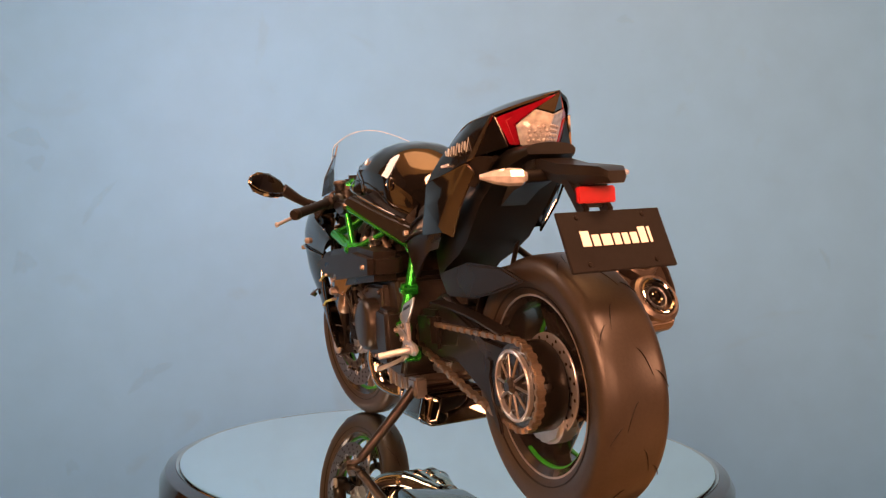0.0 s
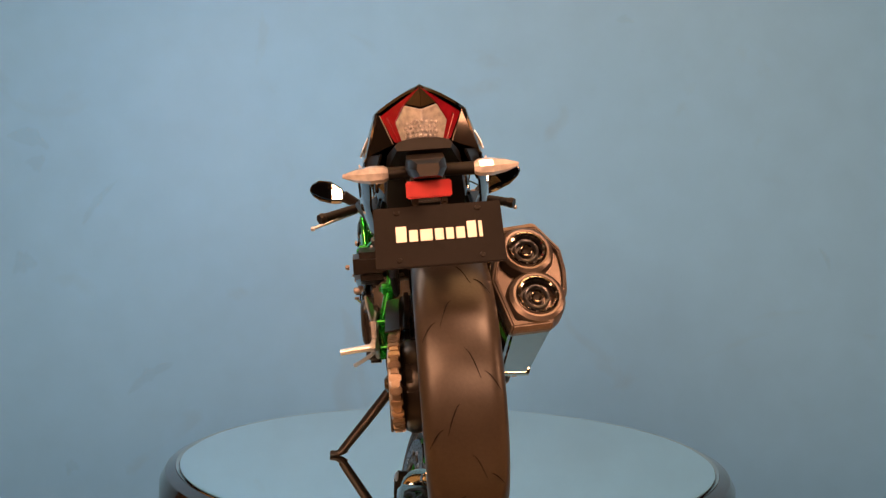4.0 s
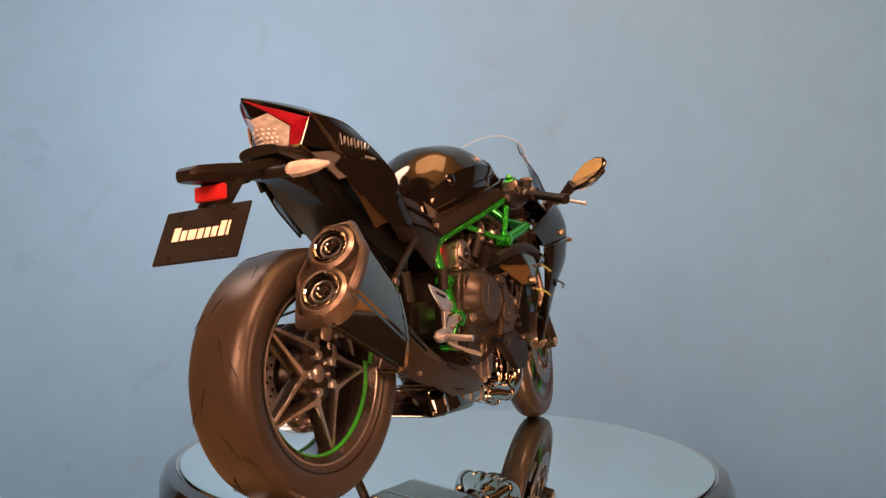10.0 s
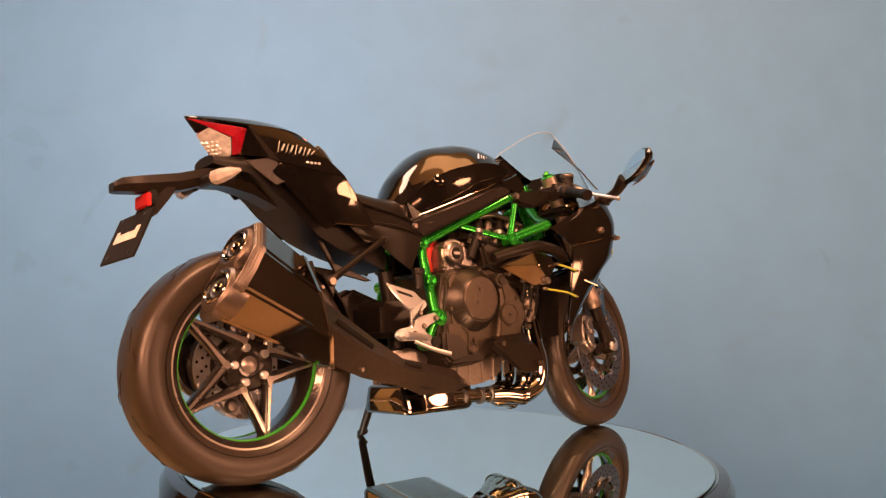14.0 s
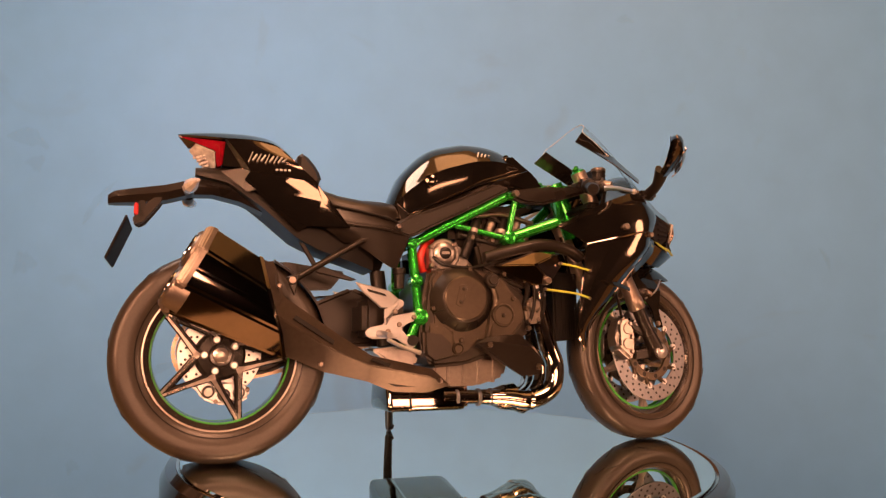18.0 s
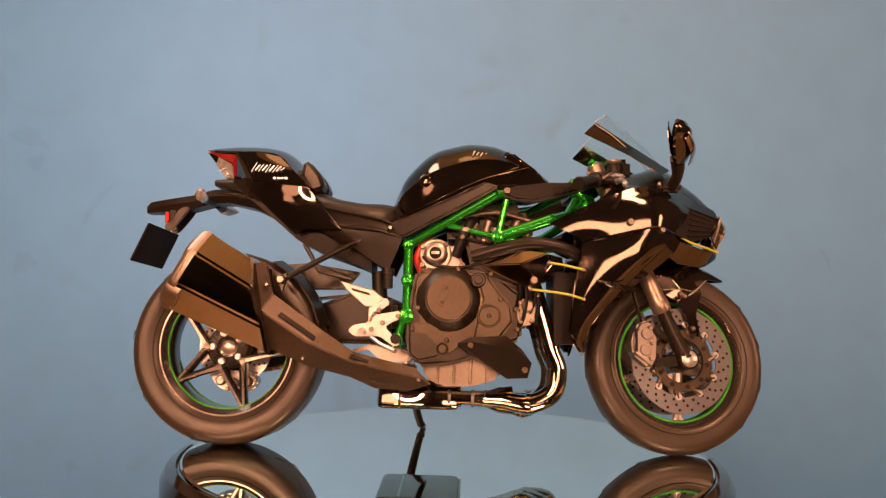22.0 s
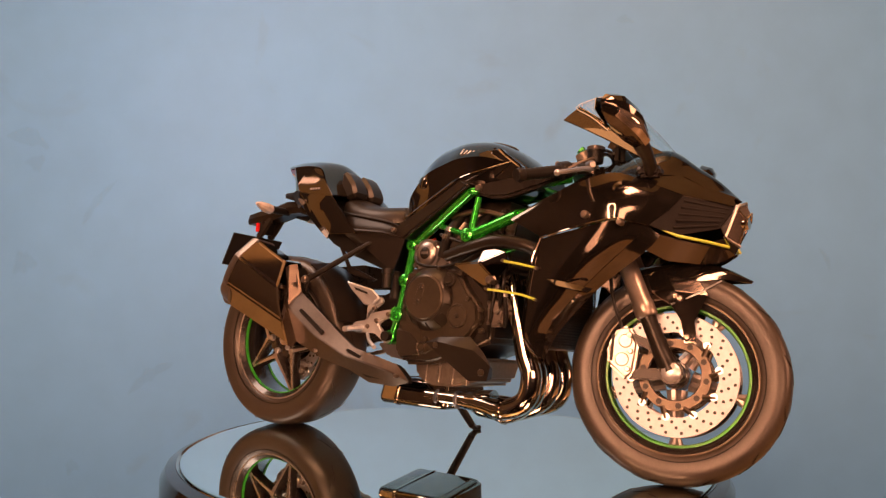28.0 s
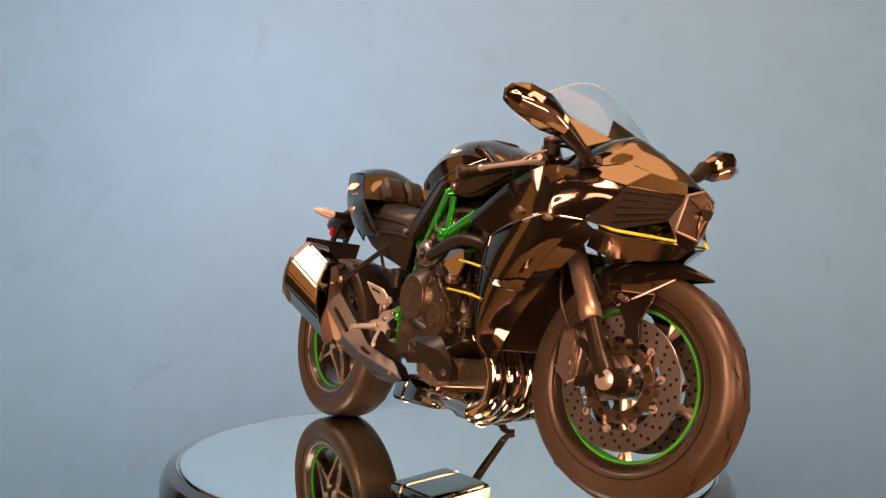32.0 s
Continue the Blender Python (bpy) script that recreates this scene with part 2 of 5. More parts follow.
# added alcove sides: ochre mirrors as gold in the paint, umber as black
for sx, word in ((-1, "west"), (1, "east")):
    a, b, c = sorted((sx * 0.60, sx * 0.70)), sorted((sx * 1.50, sx * 1.60)), sorted((sx * 0.60, sx * 1.60))
    plain("reflection_side_" + word, slab(a[0], a[1], -0.34, 0.02, -0.8, 0.80), UMBER, "unseen dark umber side, added to shape reflections", "wall")
    plain("reflection_panel_" + word, slab(a[0], a[1], 0.02, 0.18, -0.8, 0.80), TAN if sx < 0 else UMBER, "unseen ochre side panel, added for gold reflections" if sx < 0 else "unseen dark umber side, added to shape reflections", "wall")
    plain("reflection_corner_" + word, slab(a[0], a[1], 0.18, 0.40, -0.8, 0.80), UMBER, "unseen dark umber corner, added to shape reflections", "wall")
    plain("wall_return_" + word, slab(c[0], c[1], -0.44, -0.34, -0.8, 1.6), SLATE, "plain dark grey painted wall", "wall")
    plain("wall_" + word, slab(b[0], b[1], -2.0, -0.44, -0.8, 1.6), SLATE, "plain dark grey painted side wall", "wall")
# unseen low ceiling, added so upward faces of the bike mirror gold
plain("reflection_ceiling", slab(-0.70, 0.70, -0.34, 0.40, 0.80, 0.90), CREAM, "unseen low cream ceiling, added for gold reflections", "ceiling")
plain("wall_lintel", slab(-0.60, 0.60, -0.44, -0.34, 0.80, 1.6), SLATE, "plain dark grey painted wall over the added alcove", "wall")
plain("wall_south", slab(-1.6, 1.6, -2.1, -2.0, -0.8, 1.6), SLATE, "plain dark grey painted rear wall", "wall")
plain("ceiling", slab(-1.6, 1.6, -2.1, -0.34, 1.6, 1.7), SLATE, "plain dark grey painted ceiling", "ceiling")
plain("floor", slab(-1.6, 1.6, -2.1, 0.40, -0.9, -0.8), WOOD, "brown wooden floor", "floor")


def wall_scuffs():
    """Faint rubbed strokes on the paint."""
    m = bpy.data.materials.new("faint_scuff")
    m.use_nodes = True
    b = m.node_tree.nodes["Principled BSDF"]
    b.inputs["Base Color"].default_value = (0.06, 0.16, 0.34, 1)
    b.inputs["Roughness"].default_value = 0.7
    fine = m.node_tree.nodes.new("ShaderNodeTexNoise")
    fine.inputs["Scale"].default_value, fine.inputs["Detail"].default_value = 260.0, 5.0
    fade = m.node_tree.nodes.new("ShaderNodeMapRange")
    fade.inputs["From Min"].default_value, fade.inputs["From Max"].default_value = 0.42, 0.70
    fade.inputs["To Min"].default_value, fade.inputs["To Max"].default_value = 0.0, 0.16
    m.node_tree.links.new(fine.outputs["Fac"], fade.inputs["Value"])
    m.node_tree.links.new(fade.outputs[0], b.inputs["Alpha"])
    rnd = random.Random(5)
    for x0, z0, x1, z1, w in ((-0.289, 0.132, -0.262, 0.124, 0.004), (-0.276, 0.116, -0.268, 0.108, 0.005), (-0.238, 0.075, -0.216, 0.104, 0.0022), (-0.282, 0.043, -0.266, 0.049, 0.005),
                              (0.104, 0.214, 0.116, 0.212, 0.002), (0.235, 0.069, 0.242, 0.055, 0.0016), (-0.205, -0.033, -0.176, -0.013, 0.003), (-0.242, -0.085, -0.234, -0.080, 0.004)):
        bm = bmesh.new()
        top, low = [], []
        d = Vector((x1 - x0, z1 - z0)).normalized()
        for k in range(9):
            t = k / 8
            h = w * (0.25 + math.sin(math.pi * t)) * rnd.uniform(0.6, 1.3)
            px, pz = x0 + (x1 - x0) * t - d.y * w * math.sin(3 * t), z0 + (z1 - z0) * t + d.x * w * math.sin(3 * t)
            top.append(bm.verts.new((px - d.y * h, 0.2996, pz + d.x * h)))
            low.append(bm.verts.new((px + d.y * h, 0.2996, pz - d.x * h)))
        for k in range(8):
            bm.faces.new((low[k], low[k + 1], top[k + 1], top[k]))
        part("scuff", bm, m, north, "faint darker scuff in the paint")


wall_scuffs()


def turntable():
    t = new("turntable")
    tagged(t, "round black display turntable with a mirrored top and glossy rim", "turntable")
    k = 1 / K
    R = 0.0713
    prof = [(0, -0.030), (R - 0.002, -0.030), (R, -0.026), (R, -0.0035), (R - 0.0012, -0.0012), (R - 0.0035, -0.0004), (R - 0.0042, -0.0010), (0, -0.0010)]
    part("body", lathe([(r * k, h * k) for r, h in prof], (0, 0, 0), 128, "z"), GLOSS, t)
    part("mirror_plate", lathe([(0, -0.0009 * k), ((R - 0.0045) * k, -0.0009 * k), ((R - 0.0045) * k, -0.0002 * k), ((R - 0.005) * k, 0), (0, 0)], (0, 0, 0), 128, "z"), DISC, t, "round mirror glass plate", 4)
    part("rim_line", lathe([((R - 0.0043) * k, -0.0006 * k), ((R - 0.0036) * k, -0.0002 * k), ((R - 0.0036) * k, -0.0012 * k), ((R - 0.0043) * k, -0.0012 * k)], (0, 0, 0), 128, "z", closed=True), CHROME, t, "thin polished edge of the mirror")
    return t


def ring_lamp():
    t = new("ring_lamp")
    tagged(t, "warm glowing ring lamp on a slim black stand", "lamp")
    k = 1 / K
    c = (0, 0, 0)
    part("diffuser", lathe([(k * (0.095 + 0.011 * math.cos(a)), k * 0.008 * math.sin(a)) for a in [2 * math.pi * i / 12 for i in range(12)]], c, 72, closed=True), GLOW, t, "glowing warm ring")
    part("housing", lathe([(k * 0.080, k * -0.022), (k * 0.110, k * -0.022), (k * 0.110, k * -0.010), (k * 0.080, k * -0.010)], c, 72, closed=True), MATTE, t)
    part("pole", rod((0, -0.016 * k, -0.105 * k), (0, -0.016 * k, -1.01 * k), k * 0.007, 16), MATTE, t)
    part("foot", lathe([(0, -1.02 * k), (0.12 * k, -1.02 * k), (0.12 * k, -1.012 * k), (0.01 * k, -1.0 * k), (0, -1.0 * k)], (0, -0.016 * k, 0), 32, "z"), MATTE, t)
    t.matrix_world = pose(-0.22, -0.52, 0.22, 0, 0, -23)
    return t


ring_lamp()
turntable().location.z = 6 * K
# unseen support, kept narrow so the lower fairing mirrors less of it
table = new("table")
tagged(table, "unseen pale oak table, added under the turntable", "table")
part("tabletop", slab(-0.55, 0.55, -0.17, 0.17, -0.105, -0.078), OAK, table)
for sx in (-0.52, 0.52):
    for sy in (-0.14, 0.14):
        part("leg", slab(sx - 0.02, sx + 0.02, sy - 0.02, sy + 0.02, -0.8, -0.105), WOOD, table)
plinth = part("plinth", lathe([(0, -0.078 / K), (0.055 / K, -0.078 / K), (0.05 / K, -0.0295 / K), (0, -0.0295 / K)], (0, 0, 0), 64, "z"), MATTE, None)
tagged(plinth, "black round stand that carries the turntable", "stand")

# ---- the motorcycle ----
bike = new("motorcycle")
tagged(bike, "glossy black and green model sport motorcycle on its side stand", "motorcycle")

# the front end is turned to the left about the steering axis
STEER_AT = Vector((672, 0, 295)) * K
STEER = Matrix.Translation(STEER_AT) @ Matrix.Rotation(radians(12), 4, Vector((-0.4147, 0, 0.91))) @ Matrix.Translation(-STEER_AT)


def spart(name, bm, mat, parent=None, label="", sharp=38):
    return part(name, moved(bm, STEER), mat, parent or bike, label, sharp)


def tyre_profile(R, w, bead, wb):
    f = 0.12 if w > 70 else 0.0
    pts = [(bead - 6, wb - 12), (bead, wb), (bead + (R - bead) * 0.30, w * 0.965), (bead + (R - bead) * 0.52, w), (bead + (R - bead) * 0.72, w * (0.94 + f * 0.4)), (bead + (R - bead) * 0.88, w * (0.74 + f)), (bead + (R - bead) * 0.97, w * (0.42 + f * 1.5)), (R, 0)]
    half = [(q.x, q.y) for q in catmull([(r, h, 0) for r, h in pts], 3)]
    return half + [(r, -h) for r, h in half[-2::-1]]


def wheel(centre, R, w, bead, wb, place, stripes):
    """Tyre and rim of one wheel."""
    hold = new("wheel")
    hold.parent = bike
    part("tyre", moved(lathe(tyre_profile(R, w, bead, wb), centre, 96), place), RUBBER, hold, "black rubber tyre with sipes")
    rim = [(bead + 3, wb - 2), (bead + 3, wb - 12), (bead - 12, wb - 20), (bead - 16, 20), (bead - 16, -20), (bead - 12, -wb + 20), (bead + 3, -wb + 12), (bead + 3, -wb + 2),
           (bead - 6, -wb + 2), (bead - 20, -wb + 14), (bead - 26, -15), (bead - 26, 15), (bead - 20, wb - 14), (bead - 6, wb - 2)]
    part("rim", moved(lathe(rim, centre, 96, closed=True), place), RIM, hold)
    for s in (1, -1):
        r = bead + (R - bead) * 0.17
        y = s * (wb + (w * 0.965 - wb) * 0.62)
        # raised black ring gives the groove's shade; no groove is cut
        part("sidewall_groove_shade", moved(lathe([(r - 1.6, y + s * 1.6), (r + 1.6, y + s * 2.6), (r + 1.6, y - s * 3), (r - 1.6, y - s * 3)], centre, 96, closed=True), place), MATTE, hold)
        # rim lip in a brighter metal, which carries the highlight along its edge
        part("rim_lip_highlight", moved(lathe([(bead + 4, s * (wb - 1)), (bead - 5, s * (wb - 0.5)), (bead - 7, s * (wb - 5)), (bead + 2, s * (wb - 8))], centre, 96, closed=True), place), (SPOKE if w > 70 else BRONZE), hold)
    for s in stripes:
        a, b = s * (wb - 18), s * (wb - 27)
        # left rear stripe is only an arc: left out where shade and hugger hide it
        part("rim_stripe", moved(lathe([(bead - 21, a), (bead - 22, b), (bead - (25.5 if w > 70 else 30), b), (bead - (24 if w > 70 else 28), a)], centre, 96, arc=((195, 300) if w > 70 and s > 0 else None), closed=True), place), STRIPE, hold, "green stripe round the rim")
    return hold


def sipes(hold, centre, R, w, place, n):
    """Shallow curved cuts in the tread, as dark slivers set in the surface."""
    prof = tyre_profile(R, w, R * 0.72, w * 0.83)

    def at(h):
        return max((r for r, y in prof if abs(y - h) < w * 0.09), default=R)
    for k in range(n):
        for s in (1, -1):
            a0 = 2 * math.pi * (k + (0.5 if s > 0 else 0)) / n
            for h0, h1, da, sh in ((0.10, 0.42, 0.20, 0.0), (0.52, 0.86, 0.13, 0.16)):
                pts = []
                for i in range(5):
                    t = i / 4
                    h = s * w * (h0 + (h1 - h0) * t)
                    a = a0 + sh + da * t ** 1.6
                    r = at(h) + 0.4
                    pts.append((centre[0] + r * math.cos(a), centre[1] + h, centre[2] + r * math.sin(a)))
                part("sipe", moved(tube(pts, [0.5, 1.2, 1.4, 1.1, 0.5], 6, 2), place), MATTE, hold)


REAR = (-707, -35, 308)
FRONT = (707, 0, 295)
rear = wheel(REAR, 304, 84.5, 214, 70, Matrix(), (1, -1))
front = wheel(FRONT, 289, 50, 212, 42, STEER, (1, -1))
sipes(rear, REAR, 304, 84.5, Matrix(), 9)
sipes(front, FRONT, 289, 50, STEER, 13)


def build_rear_wheel():
    cx, cy, cz = REAR
    for k in range(5):
        a = radians(-74 + 72 * k)
        tip = Vector((cx + 194 * math.cos(a), cy - 26, cz + 194 * math.sin(a)))
        for d in (-1, 1):
            b = a + d * radians(36)
            root = Vector((cx + 64 * math.cos(b), cy - 50, cz + 64 * math.sin(b)))
            dirn = (tip - root).normalized()
            n = Vector((-dirn.z, 0, dirn.x)) * d
            rings = []
            for t, wd, dp in ((-0.12, 21, 34), (0.45, 15, 28), (1.0, 17, 30)):
                p = root + (tip - root) * t
                rings.append([p + n * wd * 0.6, p + n * wd * 0.35 + Vector((0, -6, 0)), p - n * wd * 0.5 + Vector((0, -6, 0)), p - n * wd * 0.8 + Vector((0, 1, 0)), p - n * wd * 0.7 + Vector((0, dp, 0)), p + n * wd * 0.5 + Vector((0, dp, 0))])
            part("spoke", skin(rings), RIM, rear, "glossy black star spoke")
            face = []
            for t, w0, w1 in ((-0.05, 10, -4), (0.45, 5, -2), (0.98, 6, -1)):
                p = root + (tip - root) * t + Vector((0, -6, 0))
                face.append([p + n * w0, p + n * w0 + Vector((0, -3, 0)), p + n * w1 + Vector((0, -3, 0)), p + n * w1])
            part("spoke_face", skin(face), SPOKE, rear, "polished bronze spoke edge")
        b = a + radians(36)
        part("wheel_nut", lathe([(0, -64), (8, -64), (11, -61), (11, -40), (0, -40)], (cx + 46 * math.cos(b), cy, cz + 46 * math.sin(b)), 12), SILVER, rear, "silver wheel nut")
    part("hub", lathe([(0, -40), (30, -44), (36, -52), (62, -48), (70, -36), (66, 10), (60, 80), (0, 80)], REAR, 40), RIM, rear)
    part("hub_cap", lathe([(0, -50), (14, -50), (22, -46), (22, -40), (0, -40)], REAR, 24), SPOKE, rear)


build_rear_wheel()


def disc_bm(centre, r0, r1, y, th):
    """Flat ring with eased edges."""
    y -= centre[1]
    return lathe([(r0, y - th / 2), (r1 - 1, y - th / 2), (r1, y - th / 2 + 1), (r1, y + th / 2 - 1), (r1 - 1, y + th / 2), (r0, y + th / 2)], centre, 72, closed=True)


def drilled(centre, r0, r1, y, mat, parent, place, n=18, hr=4.2):
    d = part("brake_disc", moved(disc_bm(centre, r0, r1, y, 5), place), mat, parent, "drilled steel brake disc")
    for k in range(n):
        for row, fr in enumerate((0.22, 0.5, 0.78)):
            a = 2 * math.pi * (k + row * 0.33) / n
            r = r0 + (r1 - r0) * fr
            c = (centre[0] + r * math.cos(a), 0, centre[2] + r * math.sin(a))
            # black plug in place of each hole's dark inside
            part("hole_shade", moved(lathe([(0, y - 2.9), (hr, y - 2.9), (hr, y + 2.9), (0, y + 2.9)], c, 10), place), MATTE, d)
    return d


drilled(REAR, 74, 120, -2, SILVER, rear, Matrix(), 18)


def build_front_wheel():
    cx, _, cz = FRONT
    for s in (-1, 1):
        drilled(FRONT, 112, 164, s * 62, STEEL, front, STEER, 24, 4.4)
        hold = spart("disc_carrier", lathe([(70, s * 55), (94, s * 55), (96, s * 58), (96, s * 65), (94, s * 67), (70, s * 67), (68, s * 64), (68, s * 58)], FRONT, 48, closed=True), BRONZE, front, "bronze brake disc carrier")
        for k in range(10):
            a = radians(36 * k + 28)
            # black plugs darken the carrier where its openings are
            spart("carrier_opening_shade", lathe([(0, s * 54.4), (8, s * 54.4), (8, s * 67.6), (0, s * 67.6)], (cx + 82 * math.cos(a), 0, cz + 82 * math.sin(a)), 10), MATTE, hold)
        for k in range(10):
            a = radians(36 * k + 10)
            p0 = (cx + 88 * math.cos(a - 0.16), s * 61, cz + 88 * math.sin(a - 0.16))
            p1 = (cx + 118 * math.cos(a), s * 62, cz + 118 * math.sin(a))
            spart("carrier_arm", rod(p0, p1, 9, 8, 7), BRONZE, hold)
            spart("disc_button", lathe([(0, s * 56), (8, s * 56), (10, s * 60), (10, s * 68), (0, s * 68)], (cx + 113 * math.cos(a), 0, cz + 113 * math.sin(a)), 12), SILVER, hold)
    for k in range(5):
        a = radians(-88 + 72 * k)
        tip = Vector((cx + 190 * math.cos(a), 0, cz + 190 * math.sin(a)))
        for d in (-1, 1):
            b = a + d * radians(20)
            root = Vector((cx + 40 * math.cos(b), 0, cz + 40 * math.sin(b)))
            spart("spoke", tube([root, root.lerp(tip, 0.6) + Vector((0, d * 0, 0)), tip + (root - tip).cross(Vector((0, 1, 0))).normalized() * 12 * d], [15, 9, 10], 8, 3), SPOKE, front)
    spart("hub", lathe([(0, -64), (24, -64), (34, -58), (38, -40), (30, 0), (38, 40), (34, 58), (24, 64), (0, 64)], FRONT, 32), RIM, front)


build_front_wheel()


# forks, callipers, mudguard and bars turn with the wheel
def build_front_end():
    ax = Vector((-0.4147, 0, 0.91))
    for s in (1, -1):
        foot = Vector((FRONT[0] - 2, s * 104, FRONT[2]))
        base = Vector((FRONT[0] - 26, s * 104, FRONT[2] + 40))
        fork = spart("fork", tube([base + ax * 0, base + ax * 40, base + ax * 130], [23, 22, 21], 20, 1), SATIN, None, "fork leg with black slider and satin silver upper tube")
        spart("upper_tube", tube([base + ax * 112, base + ax * 118, base + ax * 150, base + ax * 156, base + ax * 618], [25, 29, 29, 26, 26], 24, 1), FORK, fork, "satin silver outer tube")
        spart("fork_cap", tube([base + ax * 612, base + ax * 620, base + ax * 628], [25, 25, 14], 20, 1), GREEN, fork, "green fork cap")
        spart("axle_clamp", tube([foot + Vector((0, -s * 22, 0)), foot + Vector((0, s * 18, 0))], [34, 31], 20, 1), SATIN, fork)
        spart("fork_foot", tube([foot + Vector((-4, 0, 4)), base + ax * 20], [28, 24], 16, 1), SATIN, fork)
        spart("axle_nut", tube([foot + Vector((0, s * 14, 0)), foot + Vector((0, s * 22, 0)), foot + Vector((0, s * 26, 0))], [25, 25, 18], 20, 1), SILVER, fork, "silver axle nut")
        # radial calliper behind the leg
        c = spart("brake_calliper", prism([(FRONT[0] - 172, FRONT[2] + 10), (FRONT[0] - 120, FRONT[2] - 30), (FRONT[0] - 100, FRONT[2] - 10), (FRONT[0] - 92, FRONT[2] + 70), (FRONT[0] - 118, FRONT[2] + 118), (FRONT[0] - 150, FRONT[2] + 112), (FRONT[0] - 176, FRONT[2] + 60)], s * 46, s * 104, 9, 3), CAST, None, "silver radial brake calliper")
        for dz in (25, 75):
            spart("piston_cover", lathe([(0, s * 108), (16, s * 108), (19, s * 104), (19, s * 96), (0, s * 96)], (FRONT[0] - 136 + dz * 0.12, 0, FRONT[2] + dz), 16), CAST, c)
        for dz in (0, 48, 92):
            spart("calliper_bolt", lathe([(0, s * 112), (6, s * 112), (8, s * 108), (8, s * 98), (0, s * 98)], (FRONT[0] - 112 - abs(dz - 48) * 0.1, 0, FRONT[2] + dz), 8), CAST, c)
        # uncut slot: a black strip carries its shade
        spart("calliper_slot_shade", prism([(FRONT[0] - 166, FRONT[2] + 20), (FRONT[0] - 158, FRONT[2] + 18), (FRONT[0] - 156, FRONT[2] + 92), (FRONT[0] - 164, FRONT[2] + 90)], s * 100, s * 105.5, 1, 1), MATTE, c)
        spart("calliper_bracket", prism([(FRONT[0] - 112, FRONT[2] + 100), (FRONT[0] - 100, FRONT[2] + 72), (FRONT[0] - 20, FRONT[2] + 34), (FRONT[0] - 12, FRONT[2] + 62)], s * 88, s * 104, 4), SATIN, c)
        spart("calliper_bracket", prism([(FRONT[0] - 104, FRONT[2] - 26), (FRONT[0] - 98, FRONT[2] + 2), (FRONT[0] - 10, FRONT[2] + 14), (FRONT[0] - 10, FRONT[2] - 18)], s * 88, s * 104, 4), SATIN, c)
        spart("brake_hose", tube([(FRONT[0] - 140, s * 96, FRONT[2] + 112), (FRONT[0] - 168, s * 112, FRONT[2] + 190), (FRONT[0] - 190, s * 100, FRONT[2] + 300), (FRONT[0] - 240, s * 70, FRONT[2] + 420)], 5, 8, 5), MATTE, c)
    # mudguard: a crown over the tyre with a beak and two side blades
    crown = [(590, 0, 588), (670, 0, 606), (745, 0, 613), (820, 0, 598), (890, 0, 566)]
    half = [(588, 40, 580), (670, 46, 596), (745, 44, 602), (818, 28, 589), (889, 4, 565)]
    brim = [(584, 66, 552), (668, 72, 556), (745, 66, 548), (812, 40, 560), (886, 6, 560)]
    lines = [[(x, s * y, z) for x, y, z in l] for l, s in ((brim, -1), (half, -1), (crown, 1), (half, 1), (brim, 1))]
    guard = spart("front_mudguard", sheet(lines, 4, 3, 5), GLOSS, None, "glossy black front mudguard with a pointed beak")
    for s in (1, -1):
        spart("side_blade", facets([(600, s * 70, 556), (672, s * 76, 560), (760, s * 68, 546), (782, s * 70, 512), (752, s * 84, 436), (762, s * 86, 380), (730, s * 88, 376), (716, s * 88, 440), (690, s * 84, 476), (630, s * 78, 512), (700, s * 94, 514)],
                                   [(0, 1, 10, 9), (1, 2, 3, 10), (3, 4, 7, 8, 10), (4, 5, 6, 7), (8, 9, 10)], 5, 1.5), GLOSS, guard, "", 20)
        spart("blade_edge", tube([(690, s * 87, 478), (748, s * 80, 508), (812, s * 44, 556)], [2.5, 3, 2], 6, 3), SILVER, guard)
        for x, z in ((735, 392), (700, 500), (712, 494)):
            spart("bolt", lathe([(0, s * 97), (6, s * 97), (9, s * 93), (9, s * 84), (0, s * 84)], (x, 0, z), 12), BOLT, guard)
    # yokes and clip-on bars
    ahead = Vector((FRONT[0] - 26, 0, FRONT[2] + 40))
    for d, y, m in ((480, 150, SATIN), (556, 140, SATIN)):
        c = ahead + ax * d
        spart("yoke", box((c.x - 60, -y, c.z - 14), (c.x + 26, y, c.z + 14), 10), m, None, "black fork yoke")
    for s, inner, end, piv, ball in ((-1, Vector((462, -128, 858)), Vector((372, -322, 802)), Vector((500, -170, 842)), Vector((493, -360, 792))),
                                     (1, Vector((412, 128, 850)), Vector((262, 342, 786)), Vector((440, 180, 830)), Vector((345, 396, 757)))):
        bar = part("handlebar", tube([inner, inner.lerp(end, 0.3), end], 11, 14, 2), SATIN, bike, "black clip-on handlebar")
        g0 = inner.lerp(end, 0.42)
        ridge = [g0.lerp(end, k / 14) for k in range(15)]
        part("grip", tube(ridge, [17 if k % 2 else 15.5 for k in range(15)], 16, 1), MATTE, bar, "ribbed black rubber grip")
        out = (end - inner).normalized()
        part("bar_end", tube([end, end + out * 10, end + out * 22], [18, 20, 17], 16, 1), SATIN, bar)
        part("switch_box", tube([inner.lerp(end, 0.24), inner.lerp(end, 0.28), inner.lerp(end, 0.4), inner.lerp(end, 0.43)], [16, 25, 25, 17], 10, 1), MATTE, bar)
        lever = part("lever", tube([piv, piv.lerp(ball, 0.3) + Vector((10, 0, 4)), piv.lerp(ball, 0.75) + Vector((6, 0, 2)), ball], [10, 7, 6, 6], 8, 4), SILVER, bar, "slim metal lever")
